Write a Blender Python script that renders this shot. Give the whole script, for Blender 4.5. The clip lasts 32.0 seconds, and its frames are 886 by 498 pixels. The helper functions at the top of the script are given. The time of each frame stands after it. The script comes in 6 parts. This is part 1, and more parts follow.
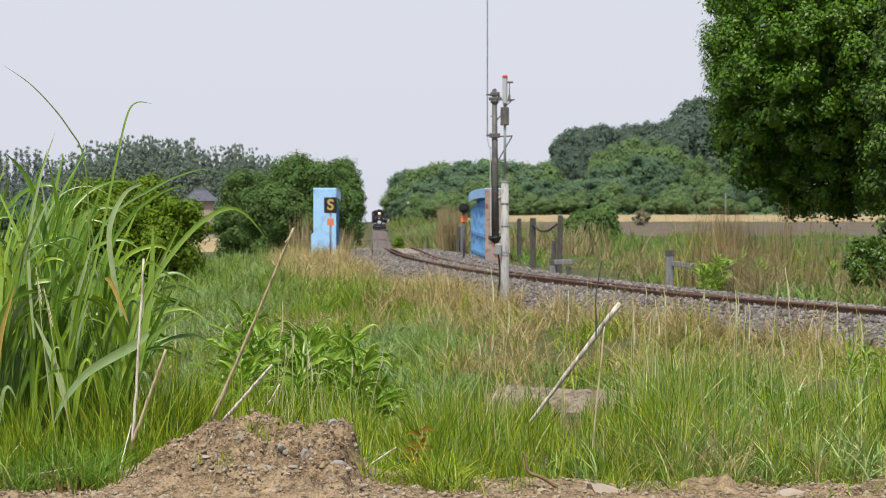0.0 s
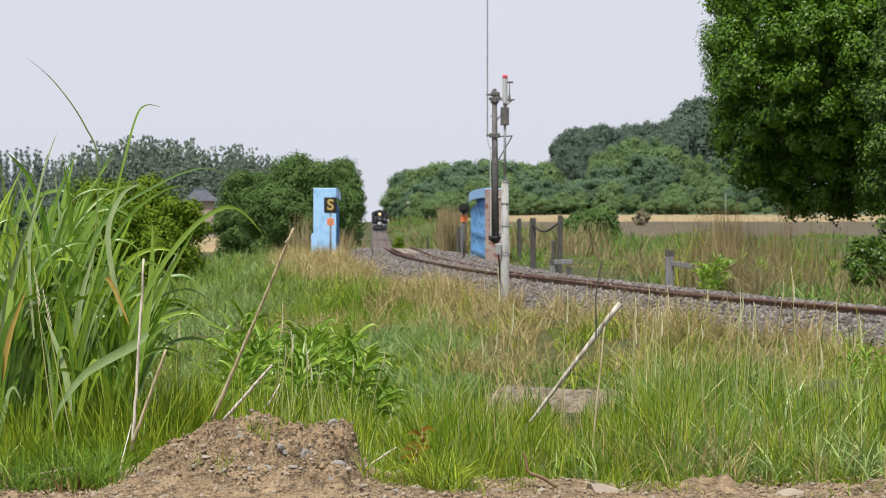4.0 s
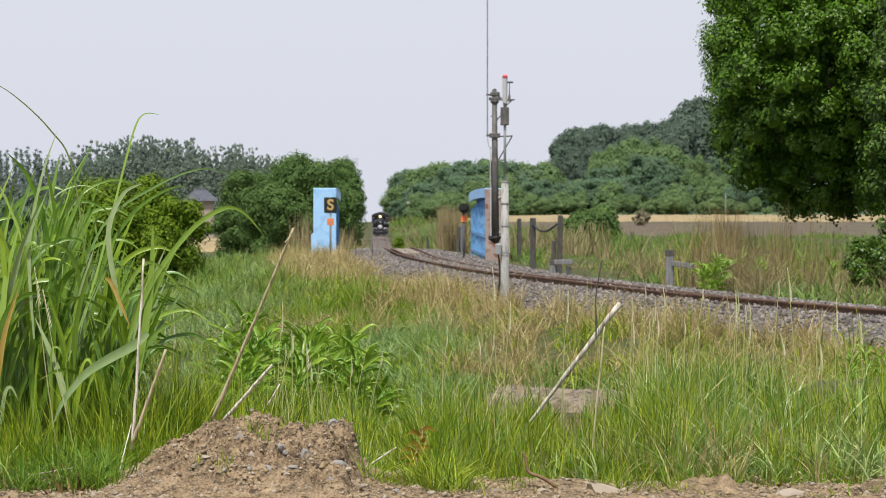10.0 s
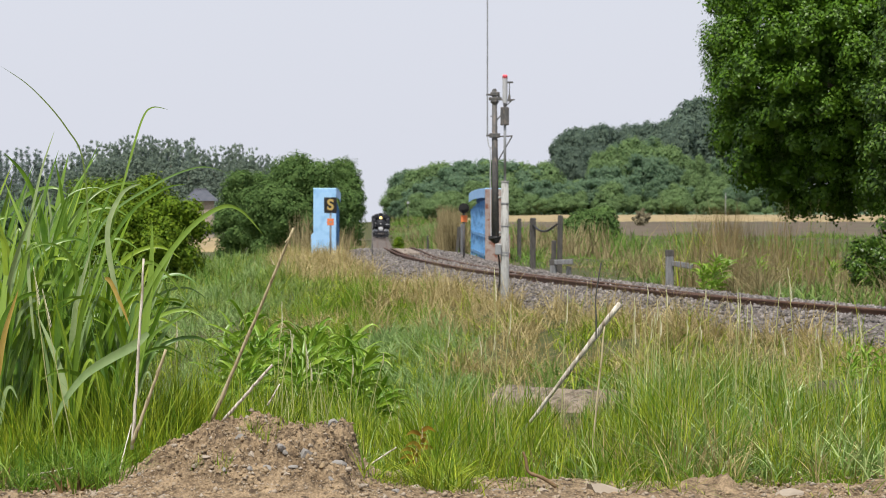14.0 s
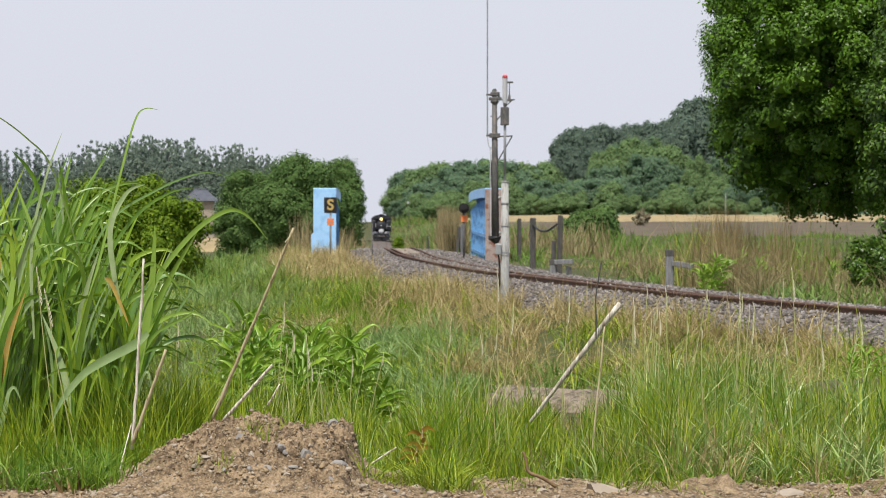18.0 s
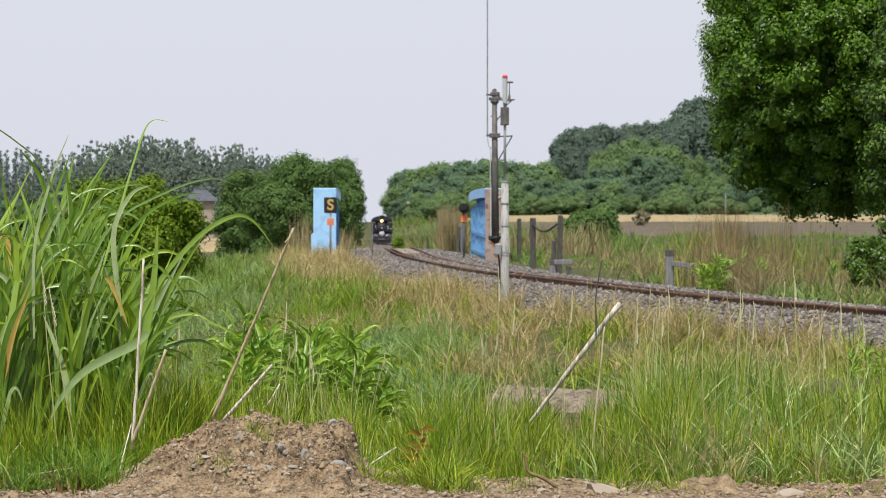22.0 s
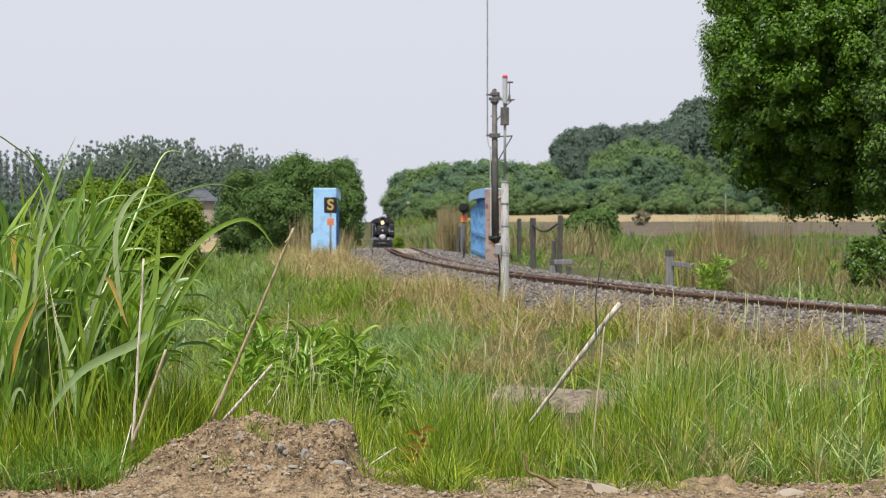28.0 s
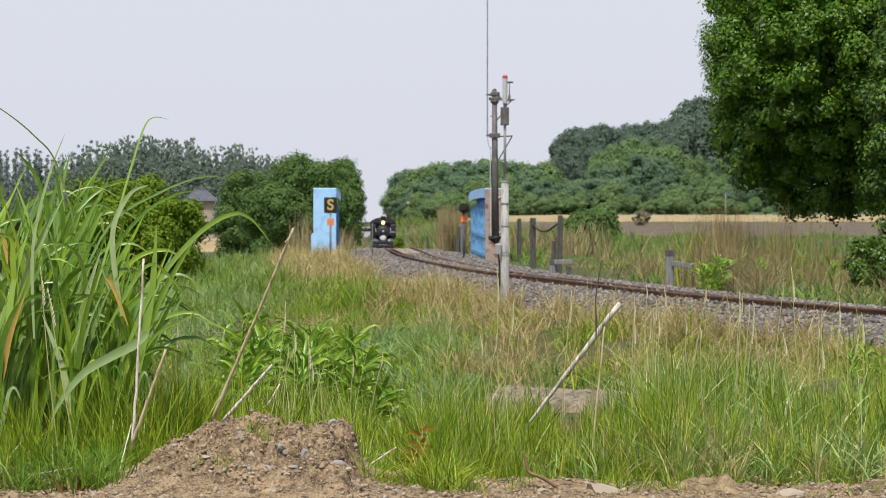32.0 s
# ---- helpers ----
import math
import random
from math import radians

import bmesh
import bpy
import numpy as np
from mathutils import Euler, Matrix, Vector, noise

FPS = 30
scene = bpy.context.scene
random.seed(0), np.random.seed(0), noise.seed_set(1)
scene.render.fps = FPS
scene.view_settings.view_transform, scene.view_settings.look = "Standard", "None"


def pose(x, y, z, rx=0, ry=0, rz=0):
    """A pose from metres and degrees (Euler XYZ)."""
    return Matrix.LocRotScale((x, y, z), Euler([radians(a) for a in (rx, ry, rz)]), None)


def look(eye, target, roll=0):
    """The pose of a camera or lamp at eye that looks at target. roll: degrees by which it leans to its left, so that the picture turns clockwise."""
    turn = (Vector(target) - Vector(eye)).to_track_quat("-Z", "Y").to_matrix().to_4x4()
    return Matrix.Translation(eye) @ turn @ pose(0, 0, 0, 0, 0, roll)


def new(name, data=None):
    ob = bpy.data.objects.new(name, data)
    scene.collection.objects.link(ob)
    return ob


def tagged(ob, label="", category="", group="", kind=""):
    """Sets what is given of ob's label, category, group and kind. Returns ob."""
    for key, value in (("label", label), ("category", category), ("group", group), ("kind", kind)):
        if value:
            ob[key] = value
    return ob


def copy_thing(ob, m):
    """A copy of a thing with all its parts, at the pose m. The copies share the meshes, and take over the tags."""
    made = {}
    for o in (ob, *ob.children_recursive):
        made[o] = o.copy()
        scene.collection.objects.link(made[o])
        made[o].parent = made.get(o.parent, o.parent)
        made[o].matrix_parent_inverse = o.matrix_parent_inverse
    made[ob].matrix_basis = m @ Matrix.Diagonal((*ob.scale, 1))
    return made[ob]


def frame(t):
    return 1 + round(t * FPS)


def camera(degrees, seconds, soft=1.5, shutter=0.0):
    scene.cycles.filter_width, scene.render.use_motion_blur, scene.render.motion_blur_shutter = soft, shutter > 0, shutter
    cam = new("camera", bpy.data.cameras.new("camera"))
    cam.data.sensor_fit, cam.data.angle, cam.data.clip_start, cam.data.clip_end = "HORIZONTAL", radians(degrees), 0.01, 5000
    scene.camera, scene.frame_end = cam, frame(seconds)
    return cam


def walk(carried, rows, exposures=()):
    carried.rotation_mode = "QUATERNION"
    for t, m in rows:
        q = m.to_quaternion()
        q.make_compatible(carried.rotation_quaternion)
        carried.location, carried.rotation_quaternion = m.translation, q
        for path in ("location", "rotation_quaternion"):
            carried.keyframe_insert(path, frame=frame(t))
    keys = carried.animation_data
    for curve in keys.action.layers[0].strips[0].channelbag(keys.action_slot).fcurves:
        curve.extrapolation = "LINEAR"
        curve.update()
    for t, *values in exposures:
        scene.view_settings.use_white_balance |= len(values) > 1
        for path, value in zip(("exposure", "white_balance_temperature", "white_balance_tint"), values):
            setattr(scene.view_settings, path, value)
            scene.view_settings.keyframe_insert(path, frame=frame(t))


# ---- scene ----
cam = camera(17, 32.0, soft=0.9)
EYE = (0, 0, 1.1)
# focused on the grass and the heap in front
cam.data.dof.use_dof, cam.data.dof.focus_distance, cam.data.dof.aperture_fstop = True, 12.0, 18.0
walk(cam, [(0, look(EYE, (0, 100, -0.444))), (32, look(EYE, (0, 100, -0.444)))], exposures=[(0, 0.0), (32, 0.0)])

# ---- light: a hazy bright sky and a soft high sun ----
SUN_EL, SUN_AZ = radians(62), radians(199)
world = bpy.data.worlds.new("world")
scene.world = world
world.use_nodes = True
wn, wl = world.node_tree.nodes, world.node_tree.links
sky = wn.new("ShaderNodeTexSky")
sky.sky_type, sky.sun_disc, sky.sun_elevation, sky.sun_rotation = "NISHITA", False, SUN_EL, SUN_AZ
sky.dust_density, sky.air_density = 4.0, 1.0
veil = wn.new("ShaderNodeMix")
veil.data_type = "RGBA"
veil.inputs["B"].default_value = (7.65, 7.9, 8.85, 1)
# the haze is thick at the horizon and thins out overhead
way_up, cut, thin = wn.new("ShaderNodeTexCoord"), wn.new("ShaderNodeSeparateXYZ"), wn.new("ShaderNodeMapRange")
wl.new(way_up.outputs["Generated"], cut.inputs[0])
wl.new(cut.outputs["Z"], thin.inputs["Value"])
thin.inputs["From Min"].default_value, thin.inputs["From Max"].default_value = 0.1, 0.75
thin.inputs["To Min"].default_value, thin.inputs["To Max"].default_value = 0.9, 0.22
wl.new(thin.outputs["Result"], veil.inputs["Factor"])
wl.new(sky.outputs["Color"], veil.inputs["A"])
wl.new(veil.outputs["Result"], wn["Background"].inputs["Color"])
wn["Background"].inputs["Strength"].default_value = 0.1
sun = new("sun", bpy.data.lights.new("sun", "SUN"))
sun.data.energy, sun.data.angle, sun.data.color = 4.35, radians(2.5), (1.0, 0.96, 0.88)
sun.matrix_world = look((0, 0, 0), (-math.sin(SUN_AZ) * math.cos(SUN_EL), -math.cos(SUN_AZ) * math.cos(SUN_EL), -math.sin(SUN_EL)))


# ---- materials ----
def mat(name, c1, c2, rough=0.7, metal=0.0, scale=4.0, bump=0.0, spec=0.3, c3=None, island=False, rnd=False, trans=0.0, fine=9.0, stretch=None, lo=0.35, hi=0.65):
    """Two scales of noise between c1 and c2, with c3 as stains or as piece-to-piece change."""
    m = bpy.data.materials.new(name)
    m.use_nodes = True
    n, l = m.node_tree.nodes, m.node_tree.links
    b = n["Principled BSDF"]
    b.inputs["Roughness"].default_value, b.inputs["Metallic"].default_value = rough, metal
    b.inputs["Specular IOR Level"].default_value = spec
    tc = n.new("ShaderNodeTexCoord")
    src = tc.outputs["Object"]
    if stretch:
        mp = n.new("ShaderNodeMapping")
        mp.inputs["Scale"].default_value = stretch
        l.new(src, mp.inputs["Vector"])
        src = mp.outputs["Vector"]
    big, small = n.new("ShaderNodeTexNoise"), n.new("ShaderNodeTexNoise")
    big.inputs["Scale"].default_value, small.inputs["Scale"].default_value = scale, scale * fine
    big.inputs["Detail"].default_value, small.inputs["Detail"].default_value = 4, 3
    l.new(src, big.inputs["Vector"])
    l.new(src, small.inputs["Vector"])
    add = n.new("ShaderNodeMix")
    add.inputs["Factor"].default_value = 0.45
    l.new(big.outputs["Fac"], add.inputs["A"])
    l.new(small.outputs["Fac"], add.inputs["B"])
    ramp = n.new("ShaderNodeMapRange")
    ramp.inputs["From Min"].default_value, ramp.inputs["From Max"].default_value = lo, hi
    l.new(add.outputs["Result"], ramp.inputs["Value"])
    mix = n.new("ShaderNodeMix")
    mix.data_type = "RGBA"
    mix.inputs["A"].default_value, mix.inputs["B"].default_value = (*c1, 1), (*c2, 1)
    l.new(ramp.outputs["Result"], mix.inputs["Factor"])
    out = mix.outputs["Result"]
    if c3:
        m3 = n.new("ShaderNodeMix")
        m3.data_type = "RGBA"
        m3.inputs["B"].default_value = (*c3, 1)
        l.new(out, m3.inputs["A"])
        if island or rnd:
            g = n.new("ShaderNodeNewGeometry") if island else n.new("ShaderNodeObjectInfo")
            p = n.new("ShaderNodeMath")
            p.operation = "POWER"
            p.inputs[1].default_value = 1.6
            l.new(g.outputs["Random Per Island" if island else "Random"], p.inputs[0])
            l.new(p.outputs[0], m3.inputs["Factor"])
        else:
            st = n.new("ShaderNodeTexNoise")
            st.inputs["Scale"].default_value, st.inputs["Detail"].default_value = scale * 2.3, 6
            l.new(src, st.inputs["Vector"])
            sr = n.new("ShaderNodeMapRange")
            sr.inputs["From Min"].default_value, sr.inputs["From Max"].default_value = 0.52, 0.66
            l.new(st.outputs["Fac"], sr.inputs["Value"])
            l.new(sr.outputs["Result"], m3.inputs["Factor"])
        out = m3.outputs["Result"]
    l.new(out, b.inputs["Base Color"])
    if bump:
        bp = n.new("ShaderNodeBump")
        bp.inputs["Strength"].default_value, bp.inputs["Distance"].default_value = 0.8, bump
        l.new(add.outputs["Result"], bp.inputs["Height"])
        l.new(bp.outputs["Normal"], b.inputs["Normal"])
    if trans:
        t = n.new("ShaderNodeBsdfTranslucent")
        l.new(out, t.inputs["Color"])
        ms = n.new("ShaderNodeMixShader")
        ms.inputs["Fac"].default_value = trans
        l.new(b.outputs["BSDF"], ms.inputs[1])
        l.new(t.outputs["BSDF"], ms.inputs[2])
        l.new(ms.outputs[0], n["Material Output"].inputs["Surface"])
    return m


def glow(name, colour, strength):
    m = bpy.data.materials.new(name)
    m.use_nodes = True
    b = m.node_tree.nodes["Principled BSDF"]
    b.inputs["Base Color"].default_value = (*colour, 1)
    b.inputs["Emission Color"].default_value, b.inputs["Emission Strength"].default_value = (*colour, 1), strength
    return m


M_GROUND = mat("grassy_soil", (0.045, 0.055, 0.016), (0.08, 0.09, 0.026), 0.95, scale=0.5, bump=0.03, c3=(0.10, 0.082, 0.042))
M_EARTH = mat("sandy_earth", (0.115, 0.079, 0.046), (0.37, 0.275, 0.17), 0.95, scale=14, bump=0.02, c3=(0.075, 0.053, 0.034), lo=0.38, hi=0.62)
M_STONE = mat("grey_stone", (0.105, 0.105, 0.108), (0.215, 0.212, 0.21), 0.85, scale=40, bump=0.004, c3=(0.27, 0.255, 0.235), island=True)
M_PEBBLE = mat("earth_pebbles", (0.16, 0.115, 0.063), (0.40, 0.30, 0.18), 0.9, scale=22, bump=0.003, c3=(0.36, 0.31, 0.25), island=True)
M_BALLAST = mat("ballast", (0.085, 0.072, 0.066), (0.17, 0.148, 0.135), 0.9, scale=1.2, bump=0.02, c3=(0.17, 0.13, 0.095))
M_BSTONE = mat("ballast_stone", (0.065, 0.058, 0.055), (0.15, 0.136, 0.13), 0.85, scale=1.5, c3=(0.29, 0.265, 0.25), island=True)
M_RAIL = mat("rusty_rail", (0.07, 0.038, 0.027), (0.16, 0.085, 0.052), 0.65, 0.25, scale=5, bump=0.002, c3=(0.13, 0.075, 0.05))
M_SLEEPER = mat("old_sleeper_wood", (0.09, 0.07, 0.055), (0.17, 0.14, 0.11), 0.9, scale=3, bump=0.006, stretch=(1, 8, 8))
M_POST = mat("tarred_post_wood", (0.045, 0.043, 0.042), (0.12, 0.115, 0.105), 0.9, scale=4, bump=0.006, stretch=(6, 6, 1))
M_GREYPOST = mat("weathered_grey_post", (0.12, 0.125, 0.13), (0.26, 0.265, 0.27), 0.9, scale=4, bump=0.004, stretch=(6, 6, 1))
M_BLUE = mat("pale_blue_paint", (0.33, 0.58, 0.90), (0.40, 0.66, 0.94), 0.55, scale=1.2, bump=0.001, c3=(0.28, 0.52, 0.82))
# darker copies of the pale blue: shade on the girders' inner sides, in the colour
M_WEBBLUE = mat("shaded_blue_paint", (0.07, 0.20, 0.42), (0.12, 0.30, 0.55), 0.6, scale=1.6, bump=0.001, c3=(0.05, 0.13, 0.26))
M_RIBBLUE = mat("half_shaded_blue_paint", (0.12, 0.30, 0.55), (0.20, 0.42, 0.68), 0.6, scale=1.6, c3=(0.10, 0.22, 0.40))
M_PLANK = mat("bleached_timber", (0.22, 0.18, 0.14), (0.36, 0.31, 0.26), 0.9, scale=3, bump=0.004, stretch=(8, 1, 1), c3=(0.14, 0.11, 0.085))
M_RUST = mat("flaking_pale_paint", (0.27, 0.19, 0.165), (0.42, 0.36, 0.33), 0.85, scale=2.5, bump=0.003, c3=(0.22, 0.09, 0.06))
M_CONCRETE = mat("pole_concrete", (0.28, 0.285, 0.275), (0.39, 0.395, 0.38), 0.9, scale=3, bump=0.003, c3=(0.22, 0.215, 0.20), stretch=(4, 4, 1))
M_DARKPOLE = mat("weathered_steel_pole", (0.075, 0.075, 0.076), (0.15, 0.148, 0.146), 0.75, 0.2, scale=3, bump=0.003, c3=(0.19, 0.165, 0.145), stretch=(4, 4, 1))
M_GALV = mat("galvanised_steel", (0.30, 0.31, 0.32), (0.42, 0.43, 0.44), 0.5, 0.6, scale=6)
M_BLACK = mat("black_paint", (0.012, 0.012, 0.013), (0.03, 0.03, 0.03), 0.5, scale=4)
M_WHITE = mat("white_plastic", (0.40, 0.41, 0.43), (0.50, 0.505, 0.52), 0.5, scale=5)
M_YELLOW = mat("sign_yellow", (0.46, 0.33, 0.10), (0.54, 0.40, 0.14), 0.6, scale=10)
M_ORANGE = mat("sign_orange", (0.75, 0.20, 0.07), (0.85, 0.27, 0.10), 0.6, scale=8)
M_CANE = mat("dry_cane", (0.42, 0.37, 0.29), (0.78, 0.73, 0.63), 0.8, scale=6, bump=0.003, c3=(0.24, 0.19, 0.13), stretch=(8, 8, 1.0), lo=0.42, hi=0.58)
M_BROWNCANE = mat("brown_cane", (0.36, 0.30, 0.17), (0.58, 0.50, 0.32), 0.8, scale=6, bump=0.002, c3=(0.24, 0.19, 0.10), stretch=(8, 8, 1.5))
M_BARK = mat("bark", (0.07, 0.055, 0.04), (0.14, 0.11, 0.085), 0.95, scale=3, bump=0.02, stretch=(4, 4, 1))
M_GRASS = mat("green_grass", (0.034, 0.098, 0.003), (0.132, 0.235, 0.006), 0.38, scale=0.9, spec=0.3, c3=(0.40, 0.465, 0.04), island=True, trans=0.14)
M_GRASSDEEP = mat("deep_green_grass", (0.035, 0.105, 0.004), (0.085, 0.20, 0.009), 0.42, scale=0.9, spec=0.35, c3=(0.24, 0.35, 0.04), island=True, trans=0.2)
M_VIVID = mat("vivid_green_grass", (0.06, 0.16, 0.005), (0.13, 0.27, 0.012), 0.45, scale=0.9, spec=0.2, c3=(0.27, 0.40, 0.04), island=True, trans=0.25)
M_GRASS2 = mat("soft_green_grass", (0.075, 0.165, 0.022), (0.13, 0.245, 0.036), 0.5, scale=0.6, spec=0.2, c3=(0.23, 0.32, 0.08), island=True, trans=0.22)
M_GRASS2B = mat("slope_grass", (0.075, 0.16, 0.015), (0.14, 0.245, 0.028), 0.5, scale=0.6, spec=0.2, c3=(0.30, 0.34, 0.085), island=True, trans=0.22)
M_ROOT = mat("root_wood", (0.15, 0.095, 0.05), (0.28, 0.19, 0.105), 0.9, scale=20, bump=0.003)
M_WIDE = mat("wide_grass_leaf", (0.06, 0.15, 0.006), (0.16, 0.29, 0.03), 0.36, scale=0.9, spec=0.6, c3=(0.46, 0.56, 0.22), island=True, trans=0.18)
M_DRY = mat("dry_grass", (0.20, 0.16, 0.055), (0.37, 0.295, 0.115), 0.7, scale=0.7, spec=0.1, c3=(0.60, 0.50, 0.27), island=True, trans=0.2)
M_HERB = mat("pale_herb", (0.15, 0.265, 0.07), (0.23, 0.35, 0.115), 0.6, scale=0.8, spec=0.12, c3=(0.33, 0.43, 0.18), island=True, trans=0.25)
M_LITTER = mat("dead_leaf", (0.10, 0.058, 0.026), (0.21, 0.13, 0.06), 0.8, scale=2, spec=0.1, c3=(0.30, 0.20, 0.10), island=True, trans=0.1)
M_BROWNREED = mat("brown_reed", (0.15, 0.11, 0.05), (0.26, 0.195, 0.09), 0.8, scale=0.7, spec=0.1, c3=(0.38, 0.31, 0.16), island=True, trans=0.15)
M_STRAW = mat("straw_reed", (0.145, 0.12, 0.055), (0.25, 0.21, 0.105), 0.8, scale=0.7, spec=0.1, c3=(0.40, 0.34, 0.19), island=True, trans=0.15)
M_REED = mat("reed_leaf", (0.056, 0.145, 0.009), (0.145, 0.275, 0.022), 0.36, scale=3, spec=0.6, c3=(0.27, 0.41, 0.06), rnd=True, trans=0.28, stretch=(3, 3, 1))
# brighter copy of the reed leaf, with sunlight put into its colour
M_REEDBRIGHT = mat("sunlit_reed_leaf", (0.16, 0.29, 0.012), (0.28, 0.42, 0.03), 0.36, scale=3, spec=0.5, c3=(0.36, 0.48, 0.06), rnd=True, trans=0.34, stretch=(3, 3, 1))
# pale leaf backs; the reeds' whitish sky gloss is put into this colour too
M_REEDPALE = mat("pale_reed_leaf", (0.26, 0.36, 0.14), (0.42, 0.50, 0.27), 0.40, scale=3, spec=0.6, c3=(0.14, 0.27, 0.06), rnd=True, trans=0.22)
M_STEMLEAF = mat("thin_reed_stem", (0.13, 0.20, 0.05), (0.22, 0.29, 0.09), 0.5, scale=3, spec=0.3, trans=0.2)
M_REEDDRY = mat("withered_reed_leaf", (0.45, 0.30, 0.06), (0.55, 0.40, 0.12), 0.6, scale=4, trans=0.25)
M_WEED = mat("weed_leaf", (0.08, 0.19, 0.008), (0.17, 0.33, 0.02), 0.36, scale=4, spec=0.5, c3=(0.31, 0.46, 0.05), rnd=True, trans=0.27)
M_SEED = mat("seed_head", (0.62, 0.58, 0.40), (0.82, 0.78, 0.60), 0.8, scale=10, spec=0.1, trans=0.2)
M_PALESTEM = mat("pale_grass_stem", (0.28, 0.34, 0.09), (0.44, 0.46, 0.18), 0.7, scale=1.0, spec=0.1, c3=(0.64, 0.58, 0.34), island=True, trans=0.2)
M_LEAF = mat("camphor_leaf", (0.026, 0.074, 0.004), (0.066, 0.152, 0.010), 0.40, scale=0.9, spec=0.3, c3=(0.138, 0.265, 0.02), island=True, trans=0.18)
M_GLOSSLEAF = mat("glossy_leaf", (0.018, 0.052, 0.005), (0.052, 0.12, 0.011), 0.36, scale=0.5, spec=0.35, c3=(0.14, 0.245, 0.03), island=True, trans=0.18)
M_RUSTSTONE = mat("rust_stained_stone", (0.085, 0.05, 0.036), (0.17, 0.105, 0.075), 0.9, scale=1.5, c3=(0.25, 0.18, 0.14), island=True)
# lightened and slightly blued: thin haze over the round trees put into the colour
M_LEAF2 = mat("tree_leaf", (0.065, 0.13, 0.04), (0.115, 0.20, 0.062), 0.65, scale=0.5, spec=0.08, c3=(0.16, 0.25, 0.075), island=True, trans=0.36)
# M_LEAF4 to M_LEAF6: distance haze put into the colour, paler and bluer
M_LEAF4 = mat("hazed_wood_leaf", (0.135, 0.22, 0.15), (0.185, 0.29, 0.18), 0.7, scale=0.12, spec=0.03, c3=(0.23, 0.335, 0.195), island=True, trans=0.52)
M_LEAF6 = mat("hazed_young_wood_leaf", (0.16, 0.25, 0.12), (0.215, 0.325, 0.145), 0.7, scale=0.12, spec=0.03, c3=(0.275, 0.385, 0.165), island=True, trans=0.5)
M_LEAF5 = mat("hazed_dark_wood_leaf", (0.125, 0.18, 0.15), (0.165, 0.225, 0.18), 0.7, scale=0.12, spec=0.03, c3=(0.20, 0.27, 0.195), island=True, trans=0.5)
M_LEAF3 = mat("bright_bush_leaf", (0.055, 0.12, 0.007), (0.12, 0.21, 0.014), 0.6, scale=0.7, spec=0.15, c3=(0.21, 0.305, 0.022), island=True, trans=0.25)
# grey-blue and pale: the far wood's haze is in these two leaf colours
M_HAZECONIFER = mat("hazed_conifer_leaf", (0.17, 0.23, 0.215), (0.215, 0.28, 0.25), 0.75, scale=0.3, spec=0.05, c3=(0.26, 0.32, 0.27), island=True, trans=0.45)
M_HAZEFEATHER = mat("hazed_feathery_leaf", (0.20, 0.26, 0.215), (0.26, 0.325, 0.26), 0.7, scale=0.12, spec=0.03, c3=(0.30, 0.37, 0.285), island=True, trans=0.5)
M_DRYBUSH = mat("dry_bush_leaf", (0.19, 0.17, 0.10), (0.28, 0.25, 0.16), 0.8, scale=0.7, spec=0.05, c3=(0.36, 0.32, 0.22), island=True, trans=0.25)
M_WHEAT = mat("ripe_wheat", (0.28, 0.215, 0.11), (0.38, 0.30, 0.165), 0.9, scale=0.15, bump=0.05, c3=(0.27, 0.22, 0.12))
M_PLOUGH = mat("ploughed_soil", (0.085, 0.065, 0.047), (0.145, 0.113, 0.08), 0.95, scale=0.1, bump=0.05, c3=(0.11, 0.115, 0.055))
M_SLAB = mat("weathered_slab", (0.14, 0.112, 0.08), (0.30, 0.25, 0.19), 0.9, scale=9, bump=0.015, c3=(0.09, 0.08, 0.058), lo=0.4, hi=0.6)
# black lifted towards grey-blue: haze before the far engine put into the colour
M_LOCO = mat("hazed_loco_black", (0.022, 0.023, 0.028), (0.042, 0.043, 0.050), 0.5, 0.1, scale=3)
M_LOCOGREY = mat("loco_pale_metal", (0.50, 0.51, 0.53), (0.66, 0.67, 0.69), 0.5, 0.0, scale=4)
M_ROOF = mat("grey_roof_tile", (0.07, 0.078, 0.10), (0.115, 0.122, 0.145), 0.7, scale=1.5, bump=0.01)
M_WALL = mat("cream_render", (0.34, 0.28, 0.22), (0.44, 0.37, 0.30), 0.9, scale=1)
M_GLASS = mat("dark_window_glass", (0.02, 0.025, 0.03), (0.04, 0.045, 0.05), 0.1, scale=1, spec=0.6)
M_LAMP = glow("headlight_glow", (1.0, 0.66, 0.22), 2.6)
M_BEACON = mat("beacon_red", (0.30, 0.05, 0.06), (0.38, 0.07, 0.08), 0.5, scale=8)
M_RED = glow("red_beacon_glow", (0.75, 0.10, 0.13), 0.4)


# ---- mesh helpers ----
def mesh_np(name, verts, faces, material):
    """A mesh from arrays: verts (n, 3), faces (m, 3 or 4)."""
    me = bpy.data.meshes.new(name)
    verts, faces = np.asarray(verts, np.float32), np.asarray(faces, np.int32)
    me.vertices.add(len(verts))
    me.vertices.foreach_set("co", verts.ravel())
    k = faces.shape[1]
    me.loops.add(faces.size)
    me.loops.foreach_set("vertex_index", faces.ravel())
    me.polygons.add(len(faces))
    me.polygons.foreach_set("loop_start", np.arange(0, faces.size, k, dtype=np.int32))
    me.update(calc_edges=True)
    me.materials.append(material)
    return me


def smooth(me):
    me.polygons.foreach_set("use_smooth", np.ones(len(me.polygons), bool))
    return me


